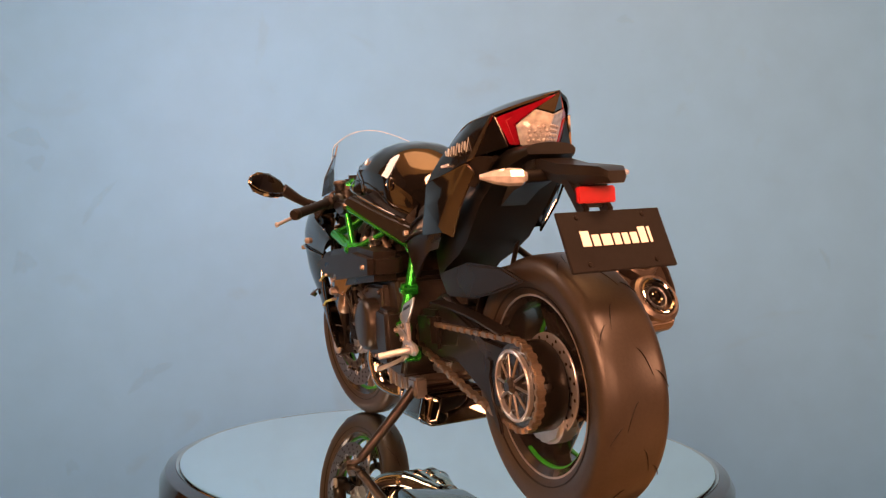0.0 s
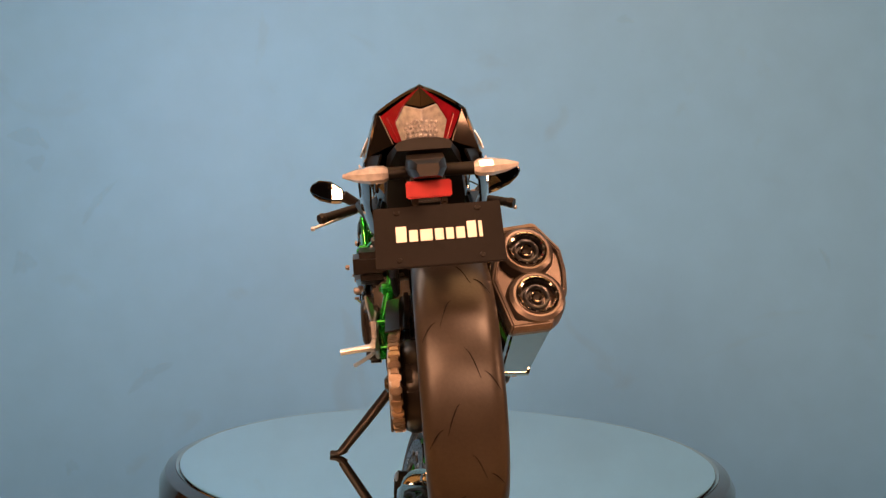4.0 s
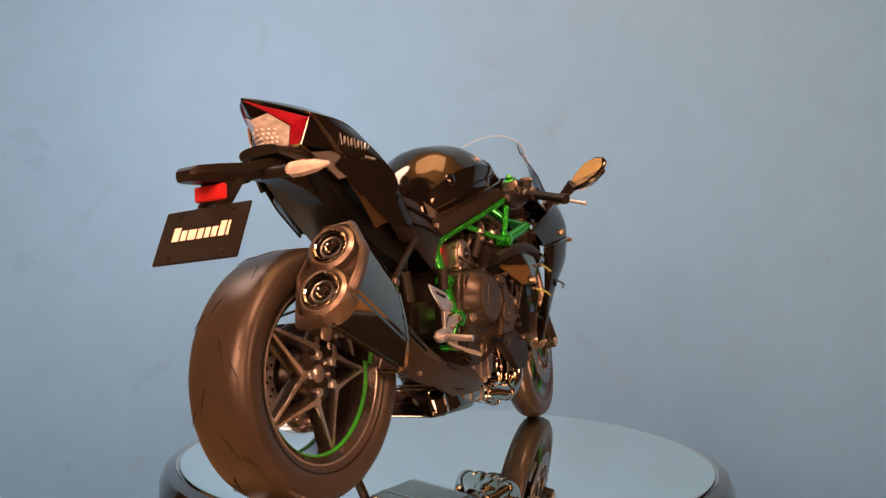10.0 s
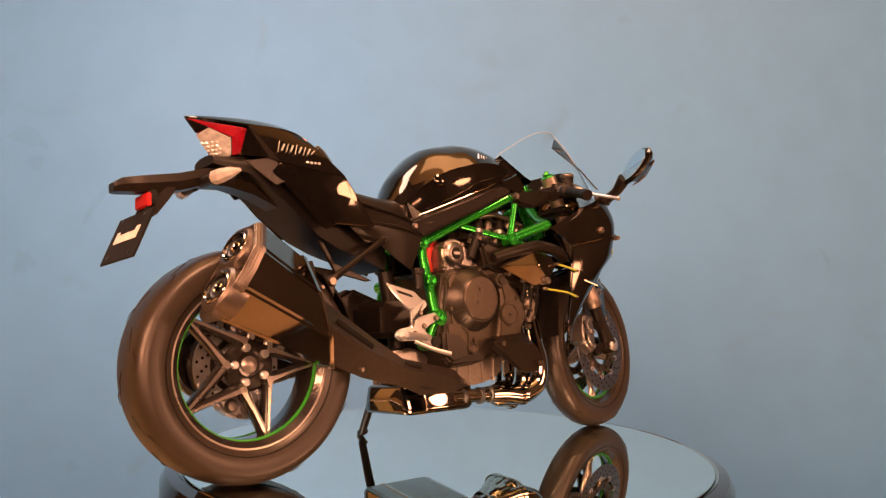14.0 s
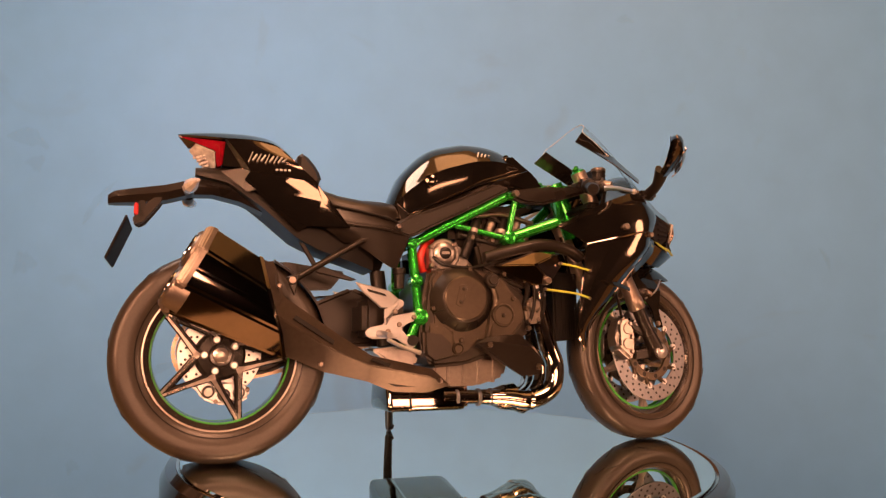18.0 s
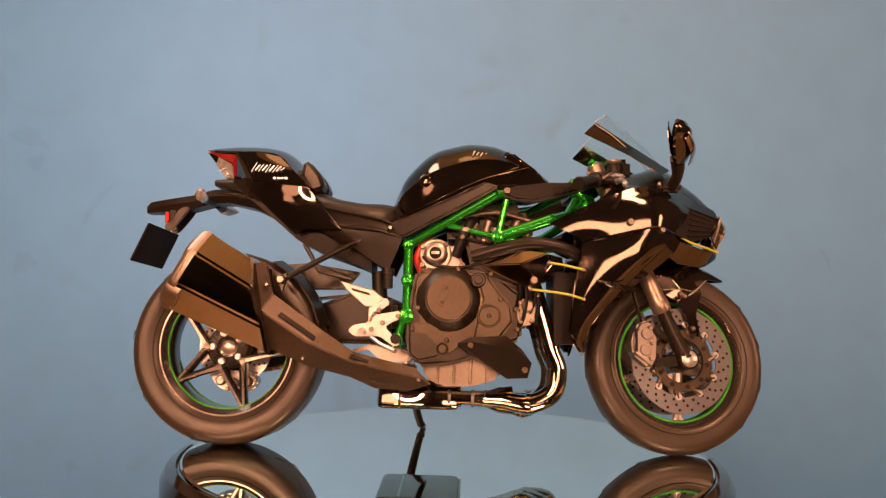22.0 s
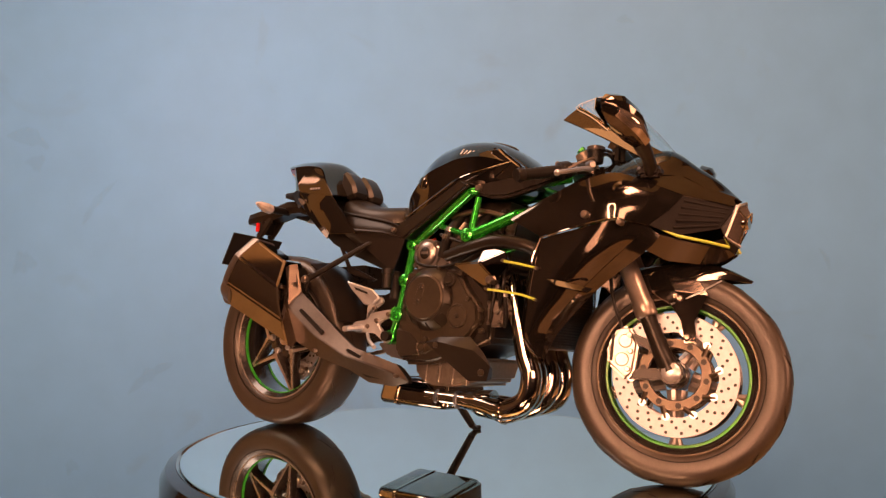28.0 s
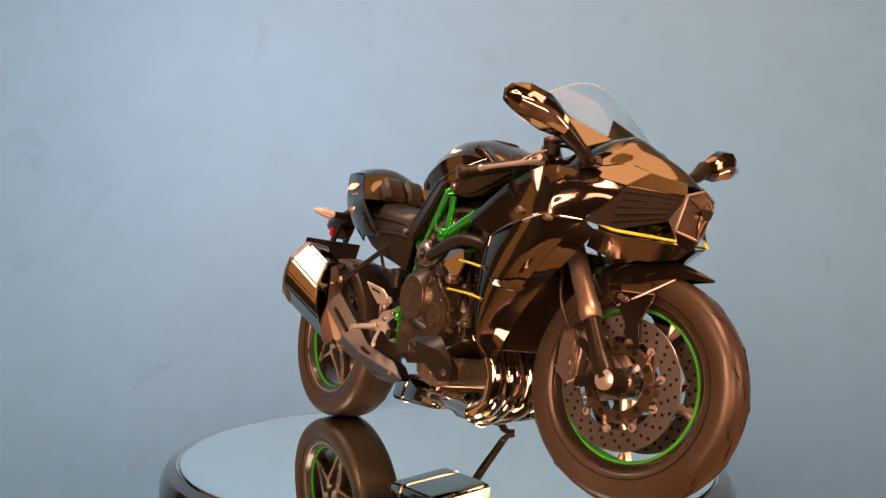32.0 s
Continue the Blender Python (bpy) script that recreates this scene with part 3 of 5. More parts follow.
        part("lever_ball", lathe([(0, -9), (6, -7), (9, 0), (6, 7), (0, 9)], ball, 12, "z"), SILVER, lever)
        part("lever_perch", tube([inner.lerp(end, 0.15), piv + Vector((5, 0, 0))], [17, 13], 10, 1), SATIN, bar)
        part("fluid_pot", lathe([(0, 0), (20, 0), (22, 6), (22, 30), (24, 32), (24, 38), (0, 40)], inner + Vector((36, 10 * s, 8)), 20, "z"), MATTE, bar)
        part("pot_bracket", tube([inner, inner + Vector((20, 8 * s, 8)), inner + Vector((36, 10 * s, 16))], 7, 8, 2), SATIN, bar)
        mid = inner.lerp(piv, 0.6)
        part("master_cylinder", tube([mid + Vector((-6, -8 * s, 10)), mid + Vector((18, 22 * s, 6)), mid + Vector((30, 40 * s, 2))], [11, 13, 8], 14, 2), CAST, bar)
        part("bar_clamp", tube([inner + Vector((0, -4 * s, -20)), inner + Vector((0, -4 * s, 20))], [26, 24], 18, 1), SATIN, bar)
        part("clamp_bolt", lathe([(0, 24), (6, 24), (8, 20), (0, 18)], inner + Vector((14, -4 * s, 0)), 8, "z"), BOLT, bar)
        mid = inner.lerp(end, 0.36)
        part("switch_button", box((mid.x - 24, mid.y - 7, mid.z + 12), (mid.x - 10, mid.y + 7, mid.z + 26), 3), BOLT, bar)
        part("clamp_ring", tube([inner.lerp(end, 0.16), inner.lerp(end, 0.21)], [19, 19], 16, 1), CAST, bar)
        part("pot_cap", lathe([(0, 36), (23, 36), (25, 39), (25, 46), (21, 49), (0, 49)], inner + Vector((36, 10 * s, 8)), 20, "z"), BOLT, bar, "ribbed cap of the fluid pot")
        part("perch_bolt", tube([piv + Vector((2, 0, -12)), piv + Vector((2, 0, 16))], 7, 10, 1), BOLT, bar)
        part("hydraulic_line", tube([mid + Vector((20, 10 * s, 2)), mid + Vector((60, -20 * s, 30)), Vector((540, s * 70, 905)), Vector((560, s * 40, 840))], 4, 8, 5), BOLT, bar)
        for j in (0, 1):
            part("cable", tube([inner + Vector((10, s * 20, 8 + 8 * j)), inner + Vector((60, s * 10, 34 + 10 * j)), Vector((520, s * 60, 880 + 12 * j)), Vector((470, s * 20, 800))], 4.5, 8, 5), MATTE, bar)
    for s in (1, -1):
        spart("yoke_bolt", lathe([(0, 0), (8, 0), (11, -4), (11, -14), (0, -14)], (438, s * 70, 872), 12, "z"), BOLT)
        spart("preload_nut", lathe([(0, 14), (7, 14), (9, 8), (14, 4), (16, 0), (0, 0)], (418, s * 104, 904), 6, "z"), GREEN)
    spart("ignition_cover", lathe([(0, 0), (26, 0), (26, 14), (12, 22), (0, 22)], (430, 0, 858), 20, "z"), GREEN, None, "green steering stem nut")


build_front_end()


# ---- frame ----
def build_frame():
    for s in (1, -1):
        A, B, C, D = (-142, s * 92, 645), (-139, s * 120, 526), (-137, s * 150, 415), (-168, s * 138, 341)
        G = (138, s * 198, 657)
        E = (134, s * 200, 790)
        fr = part("trellis_frame", tube([A, E], 15, 14, 1), GREEN, bike, "candy green tubular trellis frame")
        runs = [([A, B], 15), ([B, C], 15), ([C, D], 14), ([G, (163, s * 203, 772)], 10), ([G, (300, s * 210, 712)], 17), ([G, (-14, s * 142, 700)], 9),
                ([G, (300, s * 196, 622)], 9), ([(300, s * 210, 712), (356, s * 120, 740), (392, s * 40, 800)], 16), ([(300, s * 196, 622), (180, s * 166, 600)], 9), ([E, (250, s * 160, 800), (380, s * 40, 850)], 13)]
        for pts, r in runs:
            part("frame_tube", tube(pts, r, 14, 1), GREEN, fr)
        for p, r in ((A, 18), (B, 19), (C, 24), (D, 22), (G, 20)):
            part("frame_boss", lathe([(0, s * 26), (r * 0.6, s * 26), (r, s * 22), (r, -s * 20), (0, -s * 20)], p, 20), GREEN, fr)
            part("frame_bolt", lathe([(0, s * 31), (r * 0.38, s * 31), (r * 0.48, s * 27), (r * 0.48, s * 20), (0, s * 20)], p, 6), GREEN, fr)
    part("head_stock", tube([(395, 0, 880), (470, 0, 700)], 33, 20, 1), GREEN, bike, "green steering head")
    part("cross_tube", tube([(-165, -184, 345), (-165, 184, 345)], 16, 14, 1), MATTE, bike)


build_frame()


# ---- engine ----
def build_engine():
    eng = part("engine", prism([(-110, 560), (60, 574), (130, 556), (216, 488), (216, 350), (95, 300), (10, 270), (-100, 262), (-140, 330), (-128, 470)], -165, 150, 14, 3), ENGINE, bike, "bronze-black four-cylinder engine")
    part("cylinder_head", prism([(60, 560), (210, 500), (270, 560), (250, 640), (120, 680), (40, 640)], -170, 170, 10, 2), ENGINE, eng)
    for k in range(5):
        z = 520 + k * 14
        part("cooling_rib", prism([(215 - k * 4, z), (250, z - 10), (252, z - 4), (217 - k * 4, z + 6)], -168, 168, 1.5, 1), ENGINE, eng)
    part("sump", prism([(-90, 285), (170, 300), (150, 232), (60, 205), (-30, 205), (-80, 232)], -120, 110, 10, 2), SUMP, eng, "cast aluminium sump")
    for x in (-40, 10, 60, 110):
        part("sump_rib", prism([(x, 300), (x + 9, 300), (x + 5, 215), (x - 4, 215)], -126, 116, 2, 1), SUMP, eng)
    # clutch side
    part("crankcase_cover", prism([(-108, 531), (-91, 553), (46, 560), (110, 554), (154, 486), (184, 459), (192, 400), (150, 349), (47, 339), (22, 313), (-12, 292), (-88, 291), (-122, 303), (-115, 387), (-101, 396)], -172, -130, 9, 3), BRONZE, eng, "satin bronze crankcase cover")
    part("cover_plateau", prism([(72, 534), (112, 542), (152, 486), (182, 459), (190, 402), (150, 351), (62, 344), (78, 420), (92, 470)], -203, -160, 10, 3), BRONZE, eng)
    part("inner_rib", prism([(-114, 384), (-60, 384), (-40, 368), (-36, 330), (-24, 300), (-16, 300), (-26, 334), (-30, 374), (-54, 396), (-112, 396)], -177, -168, 3, 2), BRONZE, eng)
    clutch = part("clutch_cover", lathe([(0, -207), (70, -207), (73, -205), (98, -172), (104, -160), (104, -130), (0, -130)], (-6, 0, 468), 72), ENGINE, eng, "round dark clutch cover with a sloped edge", 20)
    part("clutch_lid", lathe([(0, -212), (64, -212), (68, -209), (68, -200), (0, -200)], (-6, 0, 470), 64), BRONZE, clutch, "flat satin lid", 20)
    part("lid_mark", prism([(-40, 452), (-24, 442), (-16, 452), (-2, 500), (-10, 512), (-26, 510)], -213.5, -211, 0.8, 1), BRONZE, clutch)
    for x, z in ((-24, 458), (-14, 498)):
        part("lid_screw", lathe([(0, -217), (4, -217), (6, -215), (0, -212)], (x, 0, z), 10), ENGINE, clutch)
    for k in range(7):
        g = radians(205 + 24 * k)
        part("cover_lug", rod((-6 + 76 * math.cos(g), -203, 468 + 76 * math.sin(g)), (-6 + 98 * math.cos(g), -173, 468 + 98 * math.sin(g)), 1.6, 6), ENGINE, clutch)
    part("pulse_cover", lathe([(0, -207), (28, -207), (30, -205), (31, -208), (34, -208), (36, -204), (36, -190), (0, -190)], (116, 0, 419), 36), BRONZE, eng)
    part("pulse_screw", lathe([(0, -211), (5, -211), (7, -207), (0, -205)], (116, 0, 419), 10), ENGINE, eng)
    part("oil_filler", lathe([(0, -214), (12, -214), (14, -208), (20, -208), (23, -202), (23, -190), (0, -190)], (82, 0, 526), 20), ENGINE, eng)
    part("oil_plug", lathe([(0, -182), (11, -182), (13, -179), (16, -183), (18, -180), (18, -160), (0, -160)], (-23, 0, 319), 24), BRONZE, eng)
    for x, z in ((-60, 500), (-68, 468), (150, 470), (195, 440), (60, 500), (20, 560), (120, 545), (-100, 440), (-10, 345), (200, 380)):
        part("cover_bolt", lathe([(0, -11), (6, -11), (8, -8), (8, 6), (0, 6)], (x, -198 if x > 90 else -170, z), 8), BRONZE, eng)
    part("starter_cover", prism([(-132, 380), (-70, 372), (-34, 340), (-30, 290), (-98, 276), (-128, 300)], -176, -130, 10, 3), ENGINE, eng)
    part("lower_cowl", facets([(22, -224, 335), (61, -214, 354), (168, -206, 361), (216, -208, 320), (244, -210, 282), (232, -206, 238), (171, -206, 234), (196, -228, 322), (70, -230, 340)], [(0, 8, 7, 4, 5, 6), (0, 1, 8), (1, 2, 7, 8), (2, 3, 7), (3, 4, 7)], 30, 2), SATIN, eng, "satin black lower engine cowl")
    for x, z in ((62, 330), (222, 262)):
        part("cowl_bolt", lathe([(0, -230), (8, -230), (10, -226), (10, -220), (0, -220)], (x, 0, z), 8), BRONZE, eng)
    # the supercharger outlet cap on the right
    part("blower_housing", prism([(-98, 560), (-96, 640), (-40, 660), (20, 622), (34, 580), (60, 566)], -142, -60, 12, 3), CAST, eng, "cast alloy blower housing")
    part("blower_cap", lathe([(0, -156), (22, -156), (34, -152), (38, -146), (38, -120), (0, -120)], (-52, 0, 612), 32), CAST, eng, "round alloy cap")
    part("cap_slot", lathe([(0, -159), (15, -159), (19, -156), (19, -150), (0, -150)], (-52, 0, 612), 24), MATTE, eng)
    part("cap_flange", lathe([(38, -148), (46, -148), (50, -144), (50, -130), (38, -130)], (-52, 0, 608), 36, closed=True), CAST, eng)
    for x, z in ((-92, 574), (-92, 632), (20, 606), (28, 574), (-20, 640)):
        part("housing_bolt", lathe([(0, -152), (6, -152), (9, -148), (9, -130), (0, -130)], (x, 0, z), 8), BOLT, eng)
    for x in (-80, -50, -20, 10):
        part("housing_rib", prism([(x, 548), (x + 6, 548), (x + 6, 576), (x, 576)], -148, -100, 2, 1), CAST, eng)
    part("cap_bar", box((-64, -162, 608), (-40, -156, 616), 1), CAST, eng)
    part("red_hose", tube([(-70, -70, 662), (-96, -84, 645), (-112, -86, 600), (-100, -80, 560)], 13, 12, 5), REDPAINT, eng, "red rubber hose")
    part("plenum", box((-20, -110, 640), (230, 110, 780), 26), ENGINE, eng)
    for x in (40, 130):
        for y in (-150, 150):
            part("hose", tube([(x - 30, y, 600), (x, y * 1.05, 680), (x + 30, y * 0.8, 740)], 16, 10, 4), MATTE, eng)
            part("hose_clip", tube([(x, y * 1.05, 676), (x + 3, y * 1.04, 688)], 19, 12, 1), CAST, eng)
    for s in (1, -1):
        for k, (x, z) in enumerate(((196, 560), (226, 540), (250, 516))):
            part("coolant_hose", tube([(x - 30, s * 168, z + 30), (x, s * 184, z), (x + 14, s * 180, z - 60), (x + 4, s * 160, z - 120)], 9 - k, 10, 4), MATTE, eng)
            part("hose_clip", tube([(x + 9, s * 183, z - 26), (x + 11, s * 183, z - 36)], 11.5 - k, 14, 1), CAST, eng)
        part("water_outlet", prism([(196, 470), (240, 478), (262, 440), (250, 396), (206, 392)], s * 140, s * 180, 8, 2), SUMP, eng, "cast alloy water outlet")
        for x, z in ((210, 462), (246, 448), (244, 408), (212, 404)):
            part("outlet_bolt", lathe([(0, s * 186), (5, s * 186), (7, s * 182), (7, s * 174), (0, s * 174)], (x, 0, z), 8), BOLT, eng)
        part("coil_cover", box((150, min(s * 150, s * 182), 590), (196, max(s * 150, s * 182), 640), 8), ENGINE, eng)
        part("wire", tube([(110, s * 170, 640), (160, s * 186, 652), (214, s * 180, 640), (250, s * 170, 600)], 4, 8, 4), MATTE, eng)
    for s in (1, -1):
        for x, z, r, h in ((60, 690, 17, 40), (112, 712, 15, 44), (196, 706, 16, 40), (236, 690, 13, 36)):
            stack = part("injector", tube([(x - 12, s * 116, z - h), (x, s * 128, z), (x + 10, s * 124, z + 26)], [r, r, r * 0.7], 14, 1), SUMP, eng, "grey cast injector body")
            part("injector_cap", tube([(x + 8, s * 124, z + 22), (x + 13, s * 123, z + 36)], [r * 0.85, r * 0.6], 12, 1), MATTE, stack)
            part("injector_band", tube([(x - 3, s * 128, z - 12), (x - 1, s * 129, z - 4)], r + 2, 14, 1), BOLT, stack)
        part("fuel_rail", tube([(30, s * 138, 726), (130, s * 146, 742), (250, s * 138, 716)], 8, 12, 4), BOLT, eng, "steel fuel rail")
        for pts, r in (([(0, s * 150, 670), (60, s * 166, 652), (120, s * 168, 640), (190, s * 150, 668)], 6), ([(40, s * 120, 760), (100, s * 140, 730), (170, s * 150, 700), (220, s * 130, 660)], 5),
                       ([(-90, s * 150, 600), (-60, s * 168, 575), (20, s * 172, 566), (90, s * 170, 580)], 5), ([(210, s * 176, 560), (228, s * 190, 500), (222, s * 186, 430), (206, s * 170, 380)], 6),
                       ([(246, s * 178, 600), (262, s * 196, 540), (252, s * 190, 470), (236, s * 172, 420)], 5)):
            part("wire", tube(pts, r, 8, 5), MATTE, eng)
        for x, z in ((30, 660), (96, 652), (160, 664), (222, 640), (226, 600), (238, 470), (214, 440)):
            part("bay_bolt", lathe([(0, s * 180), (6, s * 180), (9, s * 176), (9, s * 150), (0, s * 150)], (x, 0, z), 8), BOLT, eng)
        part("thermostat", lathe([(0, s * 190), (14, s * 190), (20, s * 184), (22, s * 150), (0, s * 150)], (232, 0, 452), 20), SUMP, eng, "cast thermostat housing")
        part("bracket", prism([(150, 664), (176, 700), (190, 696), (172, 656)], s * 150, s * 158, 3, 1), BOLT, eng)
    # generator side
    part("generator_cover", lathe([(0, 222), (62, 222), (74, 216), (80, 204), (84, 150), (0, 150)], (40, 0, 420), 44), ENGINE, eng)
    part("sprocket_cover", prism([(-150, 470), (-60, 480), (-40, 380), (-70, 300), (-150, 310)], 150, 205, 12, 3), SATIN, eng)
    part("left_cover", prism([(-40, 540), (130, 545), (200, 470), (190, 340), (60, 300), (-50, 330)], 140, 175, 9, 2), ENGINE, eng)
    for x, z in ((-20, 520), (100, 525), (170, 450), (160, 350), (60, 320)):
        part("cover_bolt", lathe([(0, 182), (6, 182), (8, 178), (8, 168), (0, 168)], (x, 0, z), 8), BOLT, eng)
    for i in range(6):
        part("cylinder_stud", tube([(110 + i * 6, 178, 450 + i * 22), (170 + i * 4, 178, 470 + i * 20)], 7, 8, 1), CAST, eng)


build_engine()


# ---- exhaust ----
def build_exhaust():
    def box_ring(x, g, grow=0):
        """Rounded section of the exhaust box, its sides leaning out towards the bottom."""
        out = []
        for sy, sz, a0 in ((1, 1, 0), (-1, 1, 90), (-1, -1, 180), (1, -1, 270)):
            for k in range(6):
                a = radians(a0 + 18 * k)
                out.append((x, 5 + g * (sy * (92 - sz * 7) + (20 + grow) * math.cos(a)), 176 + g * (sz * 24 + (20 + grow) * math.sin(a))))
        return out
    ex = part("exhaust", skin([box_ring(x, g) for x, g in ((-226, 0.80), (-220, 0.94), (-208, 1.0), (0, 1.0), (20, 0.97), (26, 0.88))]), TITAN, bike, "polished exhaust system with header pipes and silencer")
    part("box_seam", skin([box_ring(x, 1.0, 2) for x in (-158, -150)]), CHROME, ex)
    part("box_flange", prism([(22, 210), (26, 142), (36, 142), (34, 210)], -98, 112, 3, 1), CHROME, ex)
    for y, x in ((-122, 0), (-56, -14), (22, -6), (92, 4)):
        part("header_pipe", tube([(240 + x, y, 545), (262 + x, y, 474), (288 + x, y * 0.98, 386), (307 + x, y * 0.96, 316), (326 + x, y * 0.94, 262), (312 + x, y * 0.86 - 10, 192), (243 + x, y * 0.62 - 40, 158 + x), (165, y * 0.34 - 68, 166), (110, y * 0.2 - 80, 168)], [28, 29, 30, 31, 31, 31, 30, 27, 24], 18, 5), CHROME, ex, "polished header pipe")
        part("pipe_joint", tube([(246 + x, y * 0.63 - 40, 158 + x), (234 + x, y * 0.6 - 42, 159 + x)], 33, 20, 1), CHROME, ex)
    part("collector", tube([(190, -86, 166), (150, -90, 166), (112, -92, 168), (60, -92, 170), (-45, -92, 171)], [44, 40, 25, 22, 22], 24, 4), CHROME, ex)
    for x in (106, 66, -6):
        part("pipe_clamp", tube([(x, -92, 169), (x + 9, -92, 169)], 27, 20, 1), STEEL, ex)
    part("shield_core", prism([(-596, 556), (-566, 560), (-545, 460), (-390, 356), (-300, 292), (-110, 254), (-62, 206), (-110, 200), (-224, 204), (-300, 240), (-427, 270), (-540, 314)], -186, -135, 8, 2), MATTE, ex)
    HS = [(-606, -196, 566), (-572, -186, 572), (-545, -178, 474), (-386, -178, 365), (-290, -182, 304), (-105, -186, 262), (-52, -188, 212), (-118, -176, 190), (-224, -172, 194), (-300, -176, 226), (-427, -182, 256), (-543, -186, 304),
          (-574, -214, 420), (-430, -216, 330), (-300, -212, 274), (-112, -206, 236)]
    part("heat_shield", facets(HS, [(0, 12, 2, 1), (12, 13, 3, 2), (13, 14, 4, 3), (14, 15, 5, 4), (15, 6, 5), (11, 10, 13, 12), (10, 9, 14, 13), (9, 8, 7, 15, 14), (7, 6, 15)], 9, 2.5), SHIELD, ex, "satin bronze-black exhaust cover with a folded edge", 20)
    for a, b, c, d in (((-520, -209, 408), (-512, -206, 418), (-402, -206, 346), (-408, -210, 334)), ((-300, -207, 290), (-292, -205, 297), (-238, -203, 278), (-244, -206, 268))):
        # black strips laid on the shield for the dark of its slots
        part("shield_slot_shade", facets([a, b, c, d], [(0, 1, 2, 3)], 6, 1), MATTE, ex)
    for x, y, z in ((-560, -204, 500), (-440, -198, 280), (-90, -206, 226)):
        part("shield_bolt", lathe([(0, y - 8), (5, y - 8), (7, y - 5), (7, y + 6), (0, y + 6)], (x, 0, z), 10), BOLT, ex)
    r1 = [(-729, -150, 640), (-729, -232, 647), (-757, -284, 582), (-783, -288, 534), (-809, -282, 489), (-853, -236, 420), (-850, -150, 416), (-800, -118, 520)]
    r2 = [(-600, -140, 572), (-604, -208, 572), (-587, -248, 482), (-572, -250, 424), (-554, -244, 368), (-541, -222, 292), (-538, -150, 296), (-566, -118, 430)]
    body = skin([r1, r2])
    bmesh.ops.bevel(body, geom=[e for e in body.edges if abs(e.verts[0].co.x - e.verts[1].co.x) > 120 * K], offset=7 * K, segments=4, affect="EDGES", clamp_overlap=True)
    part("silencer", body, TITAN, ex, "faceted polished silencer", 12)
    d = Vector((-0.87, -0.10, 0.48)).normalized()
    cen = sum((Vector(q) for q in r1), Vector()) / 8

    def ringed(scale, off):
        return [tuple(cen + (Vector(q) - cen) * scale + d * off) for q in r1]
    band = skin([ringed(1.02, -2), ringed(1.02, 16), ringed(0.95, 30), ringed(0.86, 32), ringed(0.82, 6)])
    bmesh.ops.bevel(band, geom=[e for e in band.edges if len(e.link_faces) == 2 and e.calc_face_angle(0) > 0.3], offset=3 * K, segments=2, affect="EDGES", clamp_overlap=True)
    part("end_cap", band, BOLT, ex, "dull metal silencer end cap", 15)
    part("cap_plate", skin([ringed(0.87, 4), ringed(0.87, 18)]), SHIELD, ex, "", 20)
    fc = sum((Vector(q) for q in r2), Vector()) / 8
    ring = [tuple(fc + (Vector(q) - fc) * 1.035) for q in r2]
    ring2 = [tuple(Vector(q) - d * -12) for q in ring]
    part("silencer_band", skin([ring, ring2]), CHROME, ex, "", 20)
    for c, a in ((Vector((-806, -208, 600)), 44), (Vector((-856, -216, 500)), 46)):
        tip = part("tail_pipe", turned([(a + 2, -50), (a, -6), (a - 2, -1), (a - 5, 0), (a - 9, -3), (a - 12, -26), (a - 14, -26), (a - 14, -50)], c, d, 40, True), CHROME, ex, "round tail pipe outlet", 25)
        part("pipe_housing", turned([(a + 1, -4), (a + 6, -3), (a + 14, -9), (a + 19, -24), (a + 20, -58), (a + 6, -60), (a + 1, -40)], c, d, 40, True), BOLT, tip, "rounded dull metal housing", 30)
        part("outlet_bowl", turned([(0, -22), (a - 12, -22), (a - 12, -28), (0, -28)], c, d, 32), MATTE, tip)
        part("outlet_ring", turned([(29, -24), (28, -10), (26, -7), (23, -9), (21, -24)], c, d, 32, True), STEEL, tip, "", 25)
        part("outlet_ring", turned([(16, -24), (15, -8), (13, -5), (10, -8), (9, -24)], c, d, 24, True), CHROME, tip, "", 25)
        e1 = d.orthogonal().normalized()
        e2 = d.cross(e1)
        for k in range(14):
            g = 2 * math.pi * k / 14
            q = c - d * 3 + (e1 * math.cos(g) + e2 * math.sin(g)) * (a - 5.5)
            part("rim_notch", tube([q, q + d * 4], 2.2, 6, 1), MATTE, tip)
    part("hanger_plate", prism([(-540, 525), (-500, 540), (-515, 470)], -190, -180, 3, 1), SATIN, ex)
    part("hanger_rod", tube([(-526, -184, 514), (-300, -128, 650)], [10, 9], 10, 1), SATIN, ex)
    part("hanger_fork", prism([(-322, 648), (-306, 668), (-290, 668), (-286, 650), (-300, 636)], -136, -120, 3, 1), SATIN, ex)
    part("hanger_bolt", lathe([(0, -202), (10, -202), (14, -197), (14, -184), (0, -184)], (-522, 0, 517), 8), BOLT, ex)


build_exhaust()


# ---- tank, seat and tail ----
def arch(x, zt, zb, w, wb, power=2.4, n=14, y=0):
    """Half-round cross-section from the bottom on one side over the top to the other."""
    out = []
    for k in range(n + 1):
        a = math.pi * k / n
        c, s = math.cos(a), math.sin(a)
        yy = w * (abs(c) ** (2 / power)) * (1 if c >= 0 else -1)
        zz = zb + (zt - zb) * (s ** (2 / power))
        f = min(1, (1 - s) ** 1.5)
        yy = yy * (1 - f) + f * wb * (1 if c >= 0 else -1)
        out.append((x, yy + y, zz))
    return out


